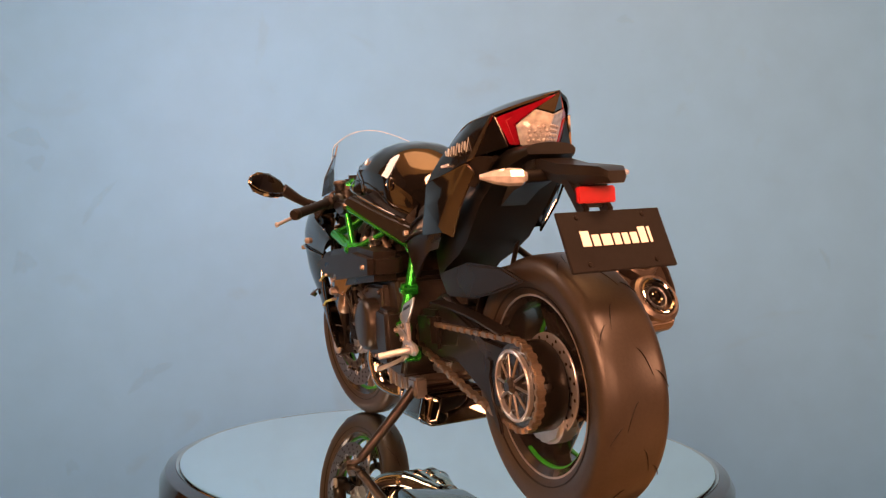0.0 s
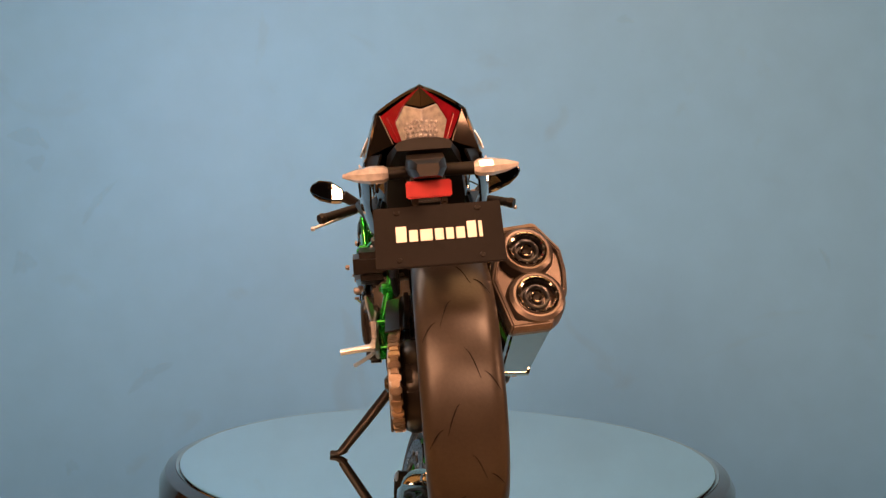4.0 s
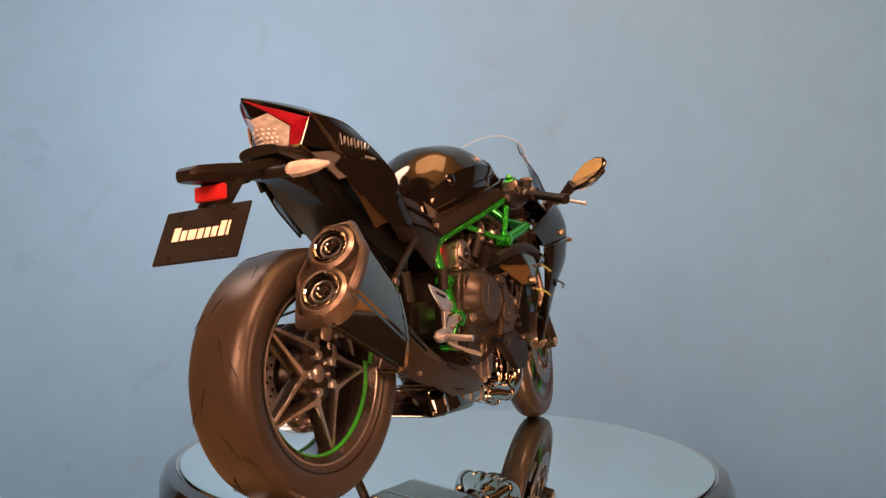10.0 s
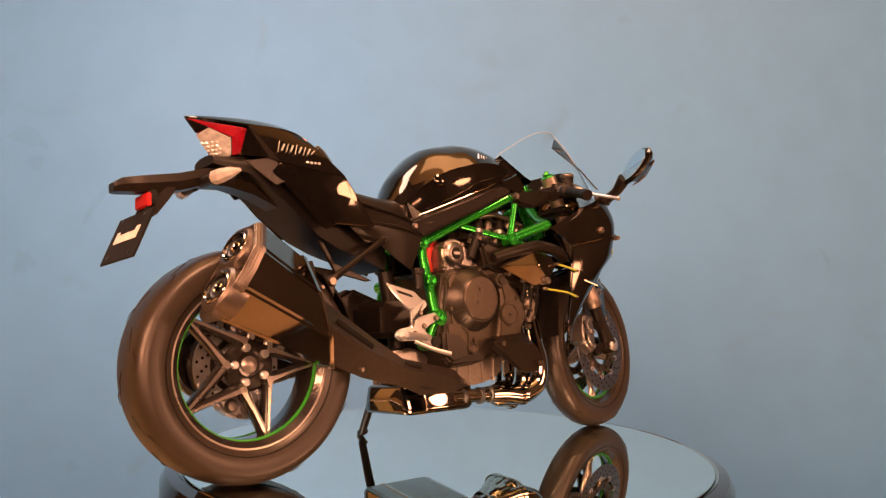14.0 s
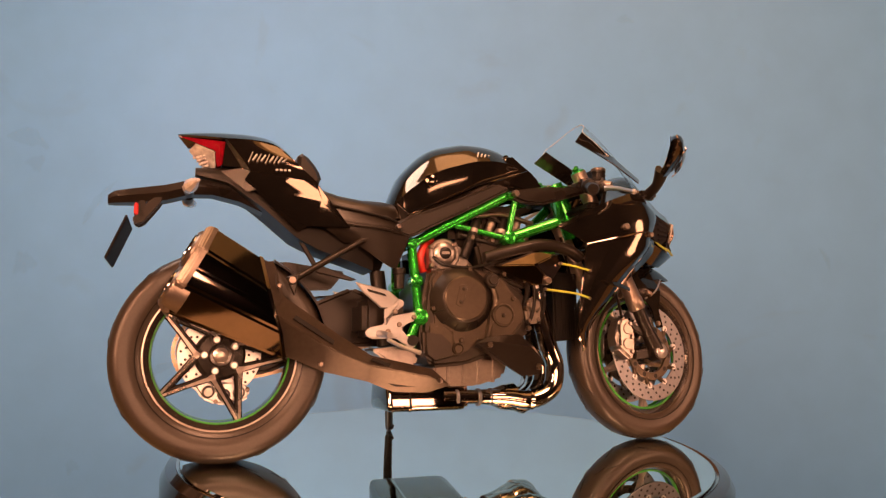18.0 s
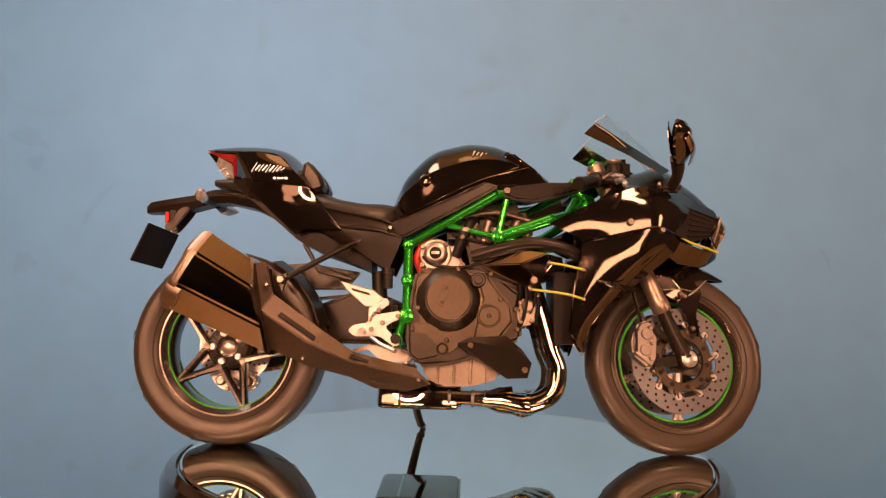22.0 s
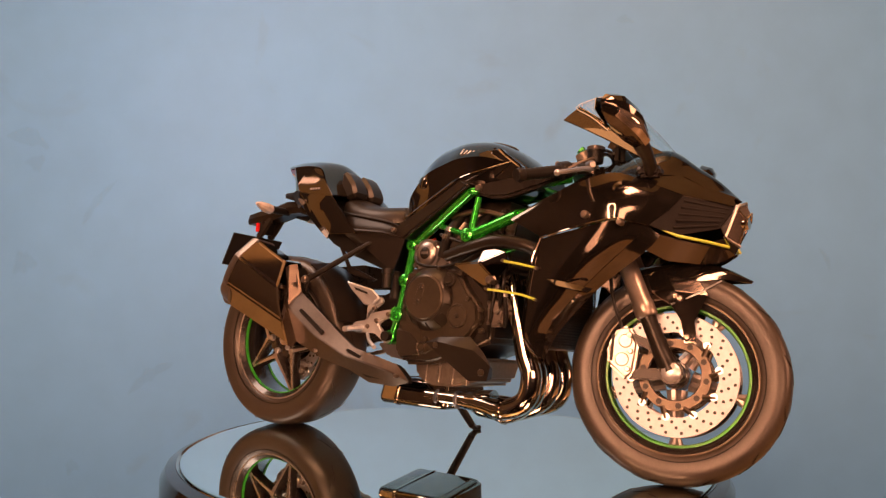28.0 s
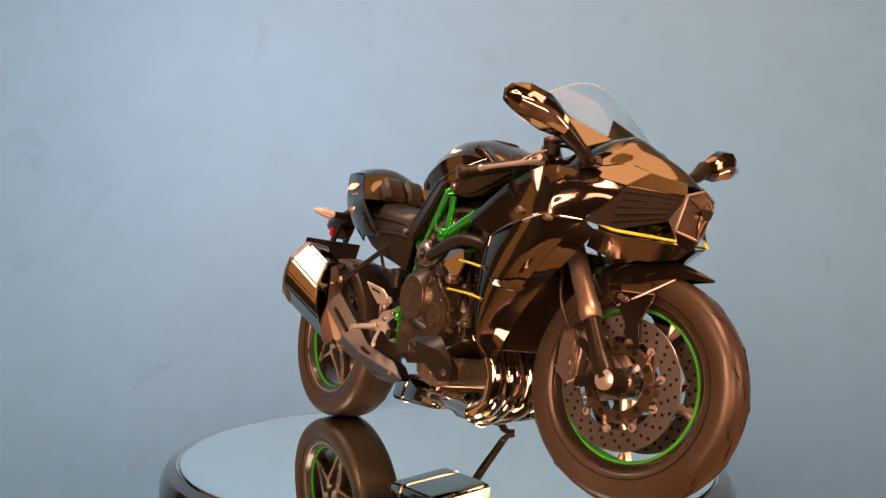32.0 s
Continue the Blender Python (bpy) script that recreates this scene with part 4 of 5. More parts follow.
def tank_section(x, zt, zb, w, wb):
    """Flat-topped section with a shoulder crease and hollowed flanks."""
    h = zt - zb
    half = [(wb * 0.95, zb), (w * 0.92, zb + 0.18 * h), (w * 0.93, zb + 0.36 * h), (w * 0.98, zb + 0.50 * h), (w, zb + 0.57 * h), (w * 0.94, zb + 0.63 * h), (w * 0.80, zb + 0.78 * h), (w * 0.60, zb + 0.90 * h), (w * 0.34, zb + 0.972 * h)]
    return [(x, y, z) for y, z in half] + [(x, 0, zt)] + [(x, -y, z) for y, z in half[::-1]]


def build_body():
    tank = part("fuel_tank", skin(lofted([tank_section(*s) for s in ((-198, 790, 700, 60, 60), (-178, 838, 708, 92, 84), (-150, 888, 716, 116, 100), (-76, 957, 742, 150, 128), (0, 981, 768, 166, 146), (57, 988, 790, 172, 152),
                 (134, 977, 812, 168, 150), (201, 946, 822, 148, 138), (249, 913, 826, 122, 118), (300, 872, 822, 96, 96))], 5)), GLOSS, bike, "rounded glossy black fuel tank", 24)
    part("filler_cap", moved(lathe([(0, 5), (40, 5), (46, 2), (48, -6), (0, -6)], (0, 0, 0), 32, "z"), Matrix.Translation(Vector((120, 0, 976)) * K) @ Matrix.Rotation(radians(12), 4, "Y")), SATIN, tank)
    for s in (1, -1):
        for k in range(11):
            t = k / 10
            h = (9, 6, 7, 6, 8, 6, 6, 7, 6, 6, 8)[k]
            c = Vector((60, s * 158, 928)).lerp(Vector((182, s * 141, 914)), t)
            part("emblem_stroke", tube([c + Vector((-3, s * 3, -h)), c + Vector((4, -s * h * 0.7, h))], 2.4, 6, 1), SILVER, tank)
        part("tank_cover", skewed(prism([(-226, 690), (-196, 711), (-98, 746), (6, 788), (101, 828), (143, 808), (20, 745), (-84, 696), (-156, 660), (-174, 664)], s * 62, s * 134, 8, 3), s * 0.30, -170), SATIN, bike, "satin black tank side cover")
        part("knee_panel", sheet([[(-190, s * 96, 770), (-160, s * 128, 735), (-120, s * 140, 730)], [(-176, s * 108, 710), (-150, s * 140, 700), (-100, s * 152, 716)]], 3, 3, 8), SATIN, bike)
        part("tank_edge", tube([(-168, s * 128, 727), (-97, s * 152, 755), (-7, s * 178, 793), (84, s * 200, 832), (161, s * 186, 858), (232, s * 150, 886)], [2, 3, 3.5, 3.5, 3, 2], 8, 3), TITAN, bike, "thin polished edge along the tank")
        part("tank_front", prism([(150, 936), (180, 940), (210, 916), (264, 876), (292, 834), (232, 816), (167, 832)], s * 96, s * 146, 10, 3), GLOSS, bike, "glossy black front cover of the tank", 30)
        part("tank_badge", turned([(0, 3), (16, 3), (20, 0), (20, -8), (0, -8)], (-92, s * 142, 842), (-0.25, s, 0.05), 24), GLOSS, tank)
        # arm that runs forward from the frame cover to the screen
        part("upper_arm", skewed(prism([(128, 792), (150, 806), (195, 816), (289, 830), (375, 832), (470, 846), (430, 822), (359, 797), (256, 767), (195, 768)], s * 176, s * 214, 14, 4), s * -0.08, 128), SATIN, bike, "satin black cover beside the tank")
        part("cover_bolt", lathe([(0, s * 206), (9, s * 206), (12, s * 200), (12, s * 190), (0, s * 190)], (165, s * 12, 798), 8), BOLT, bike)
    seat = part("seat", skin([arch(*s) for s in ((-470, 826, 770, 84, 84), (-440, 822, 752, 104, 108), (-368, 797, 738, 118, 120), (-296, 785, 728, 122, 126), (-230, 786, 716, 112, 114), (-190, 780, 722, 88, 92), (-166, 754, 730, 62, 62))]), SEAT, bike, "black leather rider seat", 60)
    for s in (1, -1):
        part("side_panel", sheet([[(-460, s * 112, 760), (-368, s * 126, 742), (-230, s * 122, 716), (-170, s * 116, 690)], [(-440, s * 128, 700), (-360, s * 140, 690), (-240, s * 136, 680), (-160, s * 126, 660)], [(-360, s * 112, 640), (-317, s * 126, 630), (-240, s * 126, 580), (-200, s * 120, 560)]], 4, 4, 8), SATIN, bike, "satin black side panel")
    for s in (1, -1):
        part("seat_seam", tube([(-462, s * 116, 764), (-368, s * 130, 745), (-230, s * 126, 719), (-168, s * 119, 693)], 4.5, 8, 4), MATTE, seat)
        part("panel_rib", tube([(-436, s * 132, 704), (-360, s * 145, 692), (-240, s * 140, 682), (-165, s * 130, 664)], [2, 5, 5, 2], 8, 4), SATIN, bike)
        part("panel_bolt", lathe([(0, s * 148), (6, s * 148), (9, s * 144), (9, s * 134), (0, s * 134)], (-196, 0, 690), 10), BOLT, bike)
    # tail: smooth hump, logo panels, angular wings, undertray
    deck = [[(x, -w, ze), (x - 2, -w * 0.55, ze + (zc - ze) * 0.72), (xc, 0, zc), (x - 2, w * 0.55, ze + (zc - ze) * 0.72), (x, w, ze)] for x, w, ze, xc, zc in (
        (-832, 10, 964, -842, 968), (-795, 48, 956, -798, 972), (-706, 104, 940, -704, 975), (-620, 116, 936, -615, 971), (-560, 119, 921, -553, 955), (-508, 146, 868, -503, 908), (-455, 166, 814, -462, 826))]
    tail = part("tail_cowl", sheet(deck, 3, 4, 6), GLOSS, bike, "glossy black single-seat tail cowl with a raised hump", 30)
    for y0, y1 in ((-86, -5), (5, 86)):
        part("seat_stop", prism([(-500, 852), (-494, 918), (-470, 912), (-432, 866), (-420, 828), (-460, 806)], y0, y1, 12, 1), SEAT, tail, "padded black seat stop", 20)
    for s in (1, -1):
        part("logo_panel", sheet([[(-708, s * 106, 938), (-628, s * 117, 933), (-562, s * 120, 919)], [(-675, s * 124, 893), (-588, s * 139, 885), (-508, s * 150, 866)], [(-640, s * 142, 839), (-550, s * 157, 823), (-454, s * 170, 811)]], 5, 5, 6), GLOSS, tail, "glossy black side panel with a silver emblem", 30)
        part("panel_edge", facets([(-714, s * 104, 937), (-706, s * 107, 938), (-638, s * 144, 838), (-664, s * 134, 845)], [(0, 1, 2, 3)], 6, 1.5), CHROME, tail, "polished edge strip", 20)
        part("lens_surround", facets([(-709, s * 95, 934), (-708, s * 104, 938), (-664, s * 134, 846), (-715, s * 68, 863)], [(0, 1, 2, 3)], 6, 1.5), GLOSS, tail, "", 20)
        part("shelf_panel", facets([(-721, s * 98, 842), (-659, s * 132, 849), (-584, s * 146, 799), (-647, s * 130, 776)], [(0, 1, 2, 3)], 7, 2), SATIN, tail, "satin black side panel below the lamp", 20)
        W = [(-640, s * 144, 836), (-454, s * 172, 810), (-346, s * 152, 678), (-471, s * 146, 680), (-562, s * 156, 772), (-656, s * 130, 812), (-576, s * 138, 734), (-498, s * 128, 664), (-436, s * 170, 752)]
        part("tail_wing", facets(W, [(0, 1, 8, 4), (1, 2, 8), (8, 2, 3), (4, 8, 3), (0, 4, 6, 5), (4, 3, 7, 6)], 6, 2.5), GLOSS, tail, "angular glossy black tail wing", 25)
        # silver emblem on the side of the hump, as slanted strokes
        for k in range(9):
            t = k / 8
            h = (17, 10, 13, 10, 15, 10, 12, 9, 6)[k]
            c = Vector((-640, s * 136, 880)).lerp(Vector((-545, s * 151, 871)), t)
            part("emblem_stroke", tube([c + Vector((-6, s * h * 0.42, -h)), c + Vector((7, -s * h * 0.42, h))], [1.5, 2.8][k % 2], 6, 1), SILVER, tail, "silver emblem stroke" if k == 0 else "")
        for k in range(4):
            part("emblem_stroke", box((-570 + 12 * k, s * 158 - 2, 838), (-562 + 12 * k, s * 158 + 2, 844), 1), SILVER, tail)
    part("undertray", skin([arch(*s) for s in ((-790, 862, 835, 70, 60), (-700, 868, 812, 92, 84), (-600, 850, 740, 110, 96), (-500, 820, 655, 116, 90), (-430, 780, 620, 112, 84), (-340, 740, 590, 100, 80), (-260, 720, 560, 90, 70))]), MATTE, tail, "matt black undertray")
    # tail lamp
    for s in (1, -1):
        part("tail_lens", facets([(-842, s * 2, 962), (-711, s * 94, 930), (-717, s * 66, 867), (-731, s * 46, 864), (-736, s * 59, 910), (-793, s * 35, 937)], [(0, 1, 4, 5), (1, 2, 3, 4)], 5, 2), REDLENS, tail, "deep red faceted tail light lens", 20)
        part("lens_line", tube([(-800, s * 30, 948), (-726, s * 76, 922), (-724, s * 56, 867)], [1, 1.6, 1.2], 6, 1), REDLENS, tail)
    part("lamp_cap", facets([(-844, 0, 964), (-792, 35, 938), (-792, -35, 938), (-812, 0, 924)], [(0, 1, 3), (0, 3, 2)], 5, 1.5), GLOSS, tail, "", 20)
    part("clear_lens", facets([(-808, 0, 922), (-790, -34, 936), (-737, -57, 909), (-732, -45, 864), (-752, 0, 860), (-732, 45, 864), (-737, 57, 909), (-790, 34, 936)], [(0, 4, 5, 6, 7), (0, 1, 2, 3, 4)], 4, 1.5), PRISMS, tail, "clear ribbed light panel", 20)
    for i in range(4):
        for j in range(7):
            y = (j - 3) * 11.0 + (4 if i % 2 else 0)
            z = 899 - i * 9.5
            x = -808 + (920 - z) * 0.92 * (1 - abs(y) / 60) + abs(y) * 1.15 - 5
            part("light_cell", moved(lathe([(0, -6), (3.4, -3), (4.6, 2), (0, 4)], (0, 0, 0), 5, "x"), Matrix.Translation(Vector((x, y, z)) * K) @ Matrix.Rotation(0.7 * j + i, 4, "X")), CLEAR, tail, "", 10)
    # plate carrier
    arm = part("plate_carrier", skin([[(x, w, z + h), (x, -w, z + h), (x, -w * 1.1, z), (x, -w * 0.8, z - h), (x, w * 0.8, z - h), (x, w * 1.1, z)] for x, z, w, h in ((-1028, 758, 20, 12), (-1010, 764, 30, 17), (-960, 770, 36, 20), (-870, 782, 40, 22), (-800, 802, 40, 22), (-740, 804, 40, 22), (-660, 790, 44, 26), (-560, 745, 44, 26))]), SATIN, bike, "satin black plate carrier arm", 30)
    part("arm_groove", prism([(-760, 812), (-750, 816), (-640, 800), (-645, 794)], -46, -41, 1, 1), MATTE, arm)
    for s in (1, -1):
        part("plate_strut", prism([(-870, 775), (-905, 770), (-962, 700), (-950, 684), (-930, 690), (-890, 742)], s * 22, s * 36, 4, 2), SATIN, arm)
        ind = part("indicator", tube([(-808, s * 92 - 12, 784), (-808, s * 104 - 12, 784), (-803, s * 132 - 12, 785), (-794, s * 164 - 12, 787), (-784, s * 194 - 12, 789)], [12, 19, 20, 15, 5], 8, 1), CLEAR, arm, "clear-lens indicator on a black stalk", 12)
        part("stalk", tube([(-806, s * 24, 786), (-808, s * 94 - 12, 784)], [14, 15], 12, 1), MATTE, ind)
    part("reflector", box((-956, -46, 712), (-944, 46, 747), 3), RED, arm, "red rear reflector")
    part("reflector_base", box((-945, -36, 704), (-925, 36, 756), 3), MATTE, arm)
    # plate: tilted, black with white lettering
    P = Matrix.Translation(Vector((-994, -12, 634)) * K) @ Matrix.Rotation(radians(23), 4, "Y")
    plate = part("number_plate", moved(box((-3, -126, -66), (3, 126, 66), 2), P), PLATE, arm, "black show plate with white lettering")
    for y in (-80, 80):
        for z in (-50, 52):
            part("plate_bolt", moved(lathe([(0, -5), (5, -5), (6, -3), (6, 0), (0, 0)], (0, y, z), 8, "x"), P), SATIN, plate)
    # the maker's mark stands as plain white blocks
    x = -84
    for w, h in ((21, 34), (17, 25), (24, 25), (17, 25), (15, 25), (17, 25), (18, 36), (7, 35)):
        part("mark_block", moved(box((-4.2, -x - w, -12), (-2.9, -x, -12 + h), 1.2), P), WHITE, plate, "plain white block of the mark")
        x += w + 2.2 + 2.5


build_body()


# ---- fairing and screen ----
def nose_part(name, bm, mat, parent, label="", sharp=38):
    """A part of the nose, which sits a little to the left of the wheel's line."""
    for v in bm.verts:
        v.co.y += 25 * K * min(1, max(0, (v.co.x / K - 690) / 140))
    return part(name, bm, mat, parent, label, sharp)


def build_fairing():
    for s in (1, -1):
        def rows(*lines):
            return [[(x, s * y, z) for x, y, z in l] for l in lines]
        P = rows([(284, 236, 692), (440, 238, 771), (580, 218, 819), (665, 168, 797), (737, 112, 773), (610, 248, 691), (400, 256, 638), (505, 160, 842), (635, 150, 822), (716, 78, 836), (765, 58, 812),
                  (672, 172, 683), (735, 134, 662), (818, 60, 692), (854, 44, 752), (842, 30, 786), (470, 212, 706), (540, 230, 702)])[0]
        f = nose_part("side_fairing", facets(P, [(1, 7, 8, 2), (2, 8, 3), (8, 9, 10, 4, 3), (4, 10, 15, 14)], 6, 2), GLOSS, bike, "glossy black mirror-finish side fairing", 14)
        nose_part("upper_panel", sheet(rows([(290, 234, 697), (440, 239, 770), (580, 219, 818), (665, 169, 796), (737, 113, 772)],
                                       [(312, 239, 687), (448, 245, 746), (585, 235, 780), (668, 191, 765), (725, 134, 745)],
                                       [(350, 239, 668), (465, 247, 708), (595, 245, 735), (660, 204, 725), (700, 152, 714)],
                                       [(391, 234, 646), (500, 247, 669), (600, 244, 690), (640, 215, 687), (672, 173, 684)]), 5, 5, 6), GLOSS, f, "", 40)
        part("lower_panel", sheet(rows([(394, 236, 640), (500, 249, 663), (600, 246, 685), (640, 216, 682), (672, 172, 680)],
                                       [(378, 241, 580), (450, 251, 592), (520, 252, 602), (580, 240, 612), (640, 196, 638)],
                                       [(364, 239, 480), (395, 243, 484), (430, 243, 492), (470, 236, 502), (525, 212, 522)],
                                       [(356, 229, 372), (365, 231, 373), (375, 231, 376), (390, 226, 384), (420, 208, 400)],
                                       [(384, 206, 320), (388, 206, 318), (391, 205, 317), (395, 203, 318), (400, 198, 322)]), 5, 5, 6), GLOSS, f, "", 40)
        part("front_bevel", sheet(rows([(672, 172, 680), (640, 196, 636), (525, 212, 520), (420, 208, 398), (400, 198, 320)], [(696, 150, 658), (662, 165, 612), (539, 176, 508), (430, 176, 385), (396, 184, 306)]), 4, 3, 6), GLOSS, f)
        # bright bead laid on the panel seam in place of its highlight
        part("seam_highlight", tube(rows([(394, 237, 643), (500, 256, 666), (600, 250, 688), (640, 219, 685), (672, 175, 682)])[0], [1.5, 3, 3, 3, 1.5], 8, 4), TITAN, f, "thin bright bead for the highlight along the seam")
        part("panel_edge", tube(rows([(391, 236, 644), (376, 248, 580), (362, 244, 480), (354, 231, 372), (383, 207, 318)])[0], 2.4, 8, 4), TITAN, f, "thin polished rear edge")
        grille = nose_part("nose_grille", facets(rows([(737, 112, 771), (852, 40, 752), (818, 60, 692), (735, 134, 662), (672, 172, 682)])[0], [(0, 1, 2, 3, 4)], 6, 1.5), PLATE, f, "matt black slatted air inlet", 20)
        for k in range(5):
            t = 0.12 + k * 0.19
            a, b = Vector((737, s * 114, 771)).lerp(Vector((716, s * 148, 668)), t), Vector((850, s * 43, 750)).lerp(Vector((820, s * 62, 694)), t)
            nose_part("grille_bar", tube([a.lerp(b, 0.06), a.lerp(b, 0.92)], [3.2, 2.6], 6, 1), PLATE, grille)
        nose_part("chin_line", tube(rows([(700, 148, 673), (735, 136, 660), (800, 98, 650), (842, 58, 643), (832, 54, 664)])[0], [2, 4, 4, 4, 3], 8, 1), LIME, f, "lime yellow trim line")
        nose_part("chin_wing", facets(rows([(690, 150, 664), (735, 130, 653), (800, 92, 643), (838, 50, 640), (846, 8, 632), (815, 8, 610), (770, 60, 598), (700, 100, 600), (650, 130, 626)])[0], [(0, 1, 7, 8), (1, 2, 6, 7), (2, 3, 4, 5, 6)], 6, 1.5), GLOSS, f, "", 20)
        nose_part("lamp_cheek", facets(rows([(818, 62, 692), (854, 44, 750), (830, 48, 671), (840, 56, 646)])[0], [(0, 1, 2, 3)], 5, 1.5), SATIN, f, "", 20)
        part("fairing_bolt", lathe([(0, s * 262), (8, s * 262), (11, s * 258), (11, s * 242), (0, s * 242)], (527, 0, 701), 12), BOLT, f)
        part("fairing_bolt", lathe([(0, s * 254), (6, s * 254), (8, s * 250), (8, s * 232), (0, s * 232)], (622, 0, 679), 12), BOLT, f)
        part("fin", facets(rows([(425, 252, 530), (480, 258, 522), (548, 228, 508), (540, 240, 496), (470, 272, 508)])[0], [(0, 1, 4), (1, 2, 3, 4)], 5, 1), GLOSS, f)
        for x0, y0, z0, y1, z1 in ((285, 256, 577, 249, 557), (234, 250, 497, 242, 471)):
            slat = part("side_slat", tube([(x0, s * y0, z0), (340, s * (y0 + y1) / 2 + s * 3, (z0 + z1) / 2 + 1), (394, s * y1, z1)], 3.4, 8, 3), LIME, f, "lime yellow slat end")
            for px, py, pz in ((x0 + 4, y0 + 2, z0), (392, y1 + 2, z1)):
                part("slat_pin", lathe([(0, s * (py + 4)), (4, s * (py + 4)), (5, s * py), (5, s * (py - 12)), (0, s * (py - 12))], (px, 0, pz), 8), BOLT, slat)
        part("inner_duct", facets(rows([(85, 200, 572), (210, 222, 622), (284, 236, 606), (300, 242, 572), (262, 240, 520), (212, 226, 508), (206, 250, 572)])[0], [(0, 1, 6), (1, 2, 6), (2, 3, 6), (3, 4, 6), (4, 5, 6), (5, 0, 6)], 8, 2.5), TITAN, f, "polished inner panel", 14)
        part("duct_bolt", lathe([(0, s * 258), (9, s * 258), (12, s * 253), (12, s * 225), (0, s * 225)], (246, 0, 523), 12), BOLT, f)
    part("intake_tube", tube([(61, -200, 596), (156, -214, 621), (243, -218, 637), (331, -214, 626), (385, -200, 602)], [17, 19, 20, 19, 18], 14, 5), SATIN, bike, "black pipe along the engine")
    part("ram_duct", skewed(prism([(-104, 556), (-112, 640), (40, 664), (300, 660), (390, 640), (395, 600), (330, 560), (200, 540)], 130, 240, 22, 4), 0.06, 100), SATIN, bike, "broad black angular intake duct", 40)
    for x, z in ((-90, 600), (320, 630), (240, 560)):
        part("duct_bolt", lathe([(0, 252), (6, 252), (8, 248), (8, 240), (0, 240)], (x, 0, z), 10), BOLT, bike)
    # cowl round the screen
    nose_part("front_cowl", sheet([[(x, -w, z), (xm, -w * 0.52, zm), (xc, 0, zc), (xm, w * 0.52, zm), (x, w, z)] for x, w, z, xm, zm, xc, zc in (
        (505, 158, 840, 560, 882, 590, 904), (635, 148, 822, 655, 892, 668, 922), (716, 80, 833, 730, 858, 742, 872), (765, 60, 811, 784, 826, 798, 832), (842, 30, 784, 850, 780, 858, 774))], 4, 4, 6), GLOSS, bike, "glossy black nose cowl", 25)
    lamp = nose_part("headlight", facets([(858, -44, 751), (858, 44, 751), (868, 0, 766), (830, -47, 671), (830, 47, 671), (880, 0, 742), (852, 0, 655), (878, -22, 722), (878, 22, 722)],
                                    [(0, 2, 5, 7), (2, 1, 8, 5), (0, 7, 6, 3), (8, 1, 4, 6), (7, 5, 8, 6)], 5, 2), HEADLAMP, bike, "clear faceted headlight in the nose", 14)
    for s in (1, -1):
        nose_part("lens_crease", tube([(883, 0, 741), (877, s * 22, 722), (860, s * 46, 744)], [2.5, 3, 2], 8, 1), CHROME, lamp)
        nose_part("lens_crease", tube([(877, s * 22, 722), (854, s * 4, 658)], [3, 2], 8, 1), CHROME, lamp)
    nose_part("lamp_unit", lathe([(0, 878), (20, 878), (25, 866), (25, 840), (0, 840)], (0, 0, 718), 24, "x"), CHROME, lamp)
    for s in (1, -1):
        nose_part("lamp_frame", tube([(868, 0, 769), (857, s * 47, 753), (829, s * 50, 670), (855, 0, 652)], [4, 5, 5, 4], 8, 1), CAST, lamp)
    nose_part("chin", facets([(832, -46, 668), (832, 46, 668), (854, 0, 652), (846, 0, 630), (770, -60, 600), (770, 60, 600), (796, -80, 648), (796, 80, 648)], [(0, 2, 3, 4, 6), (2, 1, 7, 5, 3), (3, 5, 4)], 6, 2), MATTE, bike)
    # screen
    rows = []
    for t in (0, 0.25, 0.5, 0.75, 1.0):
        half = 140 + 14 * t
        x0, z0 = 700 - 205 * t, 892 + 204 * t + 14 * math.sin(math.pi * t)
        rows.append([(x0 - (70 - 12 * t) * (k / 3) ** 2, half * k / 3, z0 - (46 + 20 * t * t) * (k / 3) ** 2) for k in (-3, -2, -1, 0, 1, 2, 3)])
    scr = part("windscreen", sheet(rows, 3, 3, 1.5), SCREEN, bike, "clear curved windscreen with black edges")
    # opaque pale line where the clear edge would glint
    part("screen_rim_glint", tube([r[k] for r, k in [(rows[2], 0), (rows[3], 0), (rows[4], 0)]] + rows[4][1:6] + [rows[4][6], rows[3][6], rows[2][6]], 0.8, 6, 3), PEARL, scr, "pale edge with its glint as colour")
    for s in (1, -1):
        part("screen_edge", facets([(442, s * 141, 1037), (560, s * 128, 962), (680, s * 100, 894), (403, s * 163, 995), (470, s * 168, 962), (540, s * 172, 925), (640, s * 160, 868)], [(0, 3, 4, 1), (1, 4, 5), (1, 5, 6, 2)], 4, 1.5), GLOSS, scr, "glossy black lower edge of the screen", 14)
    part("dash", box((520, -90, 870), (560, 90, 935), 14), MATTE, bike, "black instrument cluster")
    part("dash_hood", box((470, -80, 850), (640, 80, 872), 8), MATTE, bike)
    # mirrors
    for s, tip, root in ((-1, (626, -410, 952), (668, -252, 890)), (1, (640, 432, 932), (645, 296, 898))):
        t, r = Vector(tip), Vector(root)
        along = (t - r)
        up = Vector((0.1, 0, 1))
        rings = []
        for u, h, d in ((0.0, 14, 15), (0.10, 31, 32), (0.4, 45, 46), (0.72, 42, 42), (0.93, 24, 24), (1.0, 7, 8)):
            c = r + along * u + up * (6 * math.sin(math.pi * u))
            rings.append([c + up * (h * math.sin(a)) + Vector((1, 0, 0)) * (d * (math.cos(a) if math.cos(a) > 0 else 0.35 * math.cos(a))) for a in [2 * math.pi * (k + 0.5) / 10 for k in range(10)]])
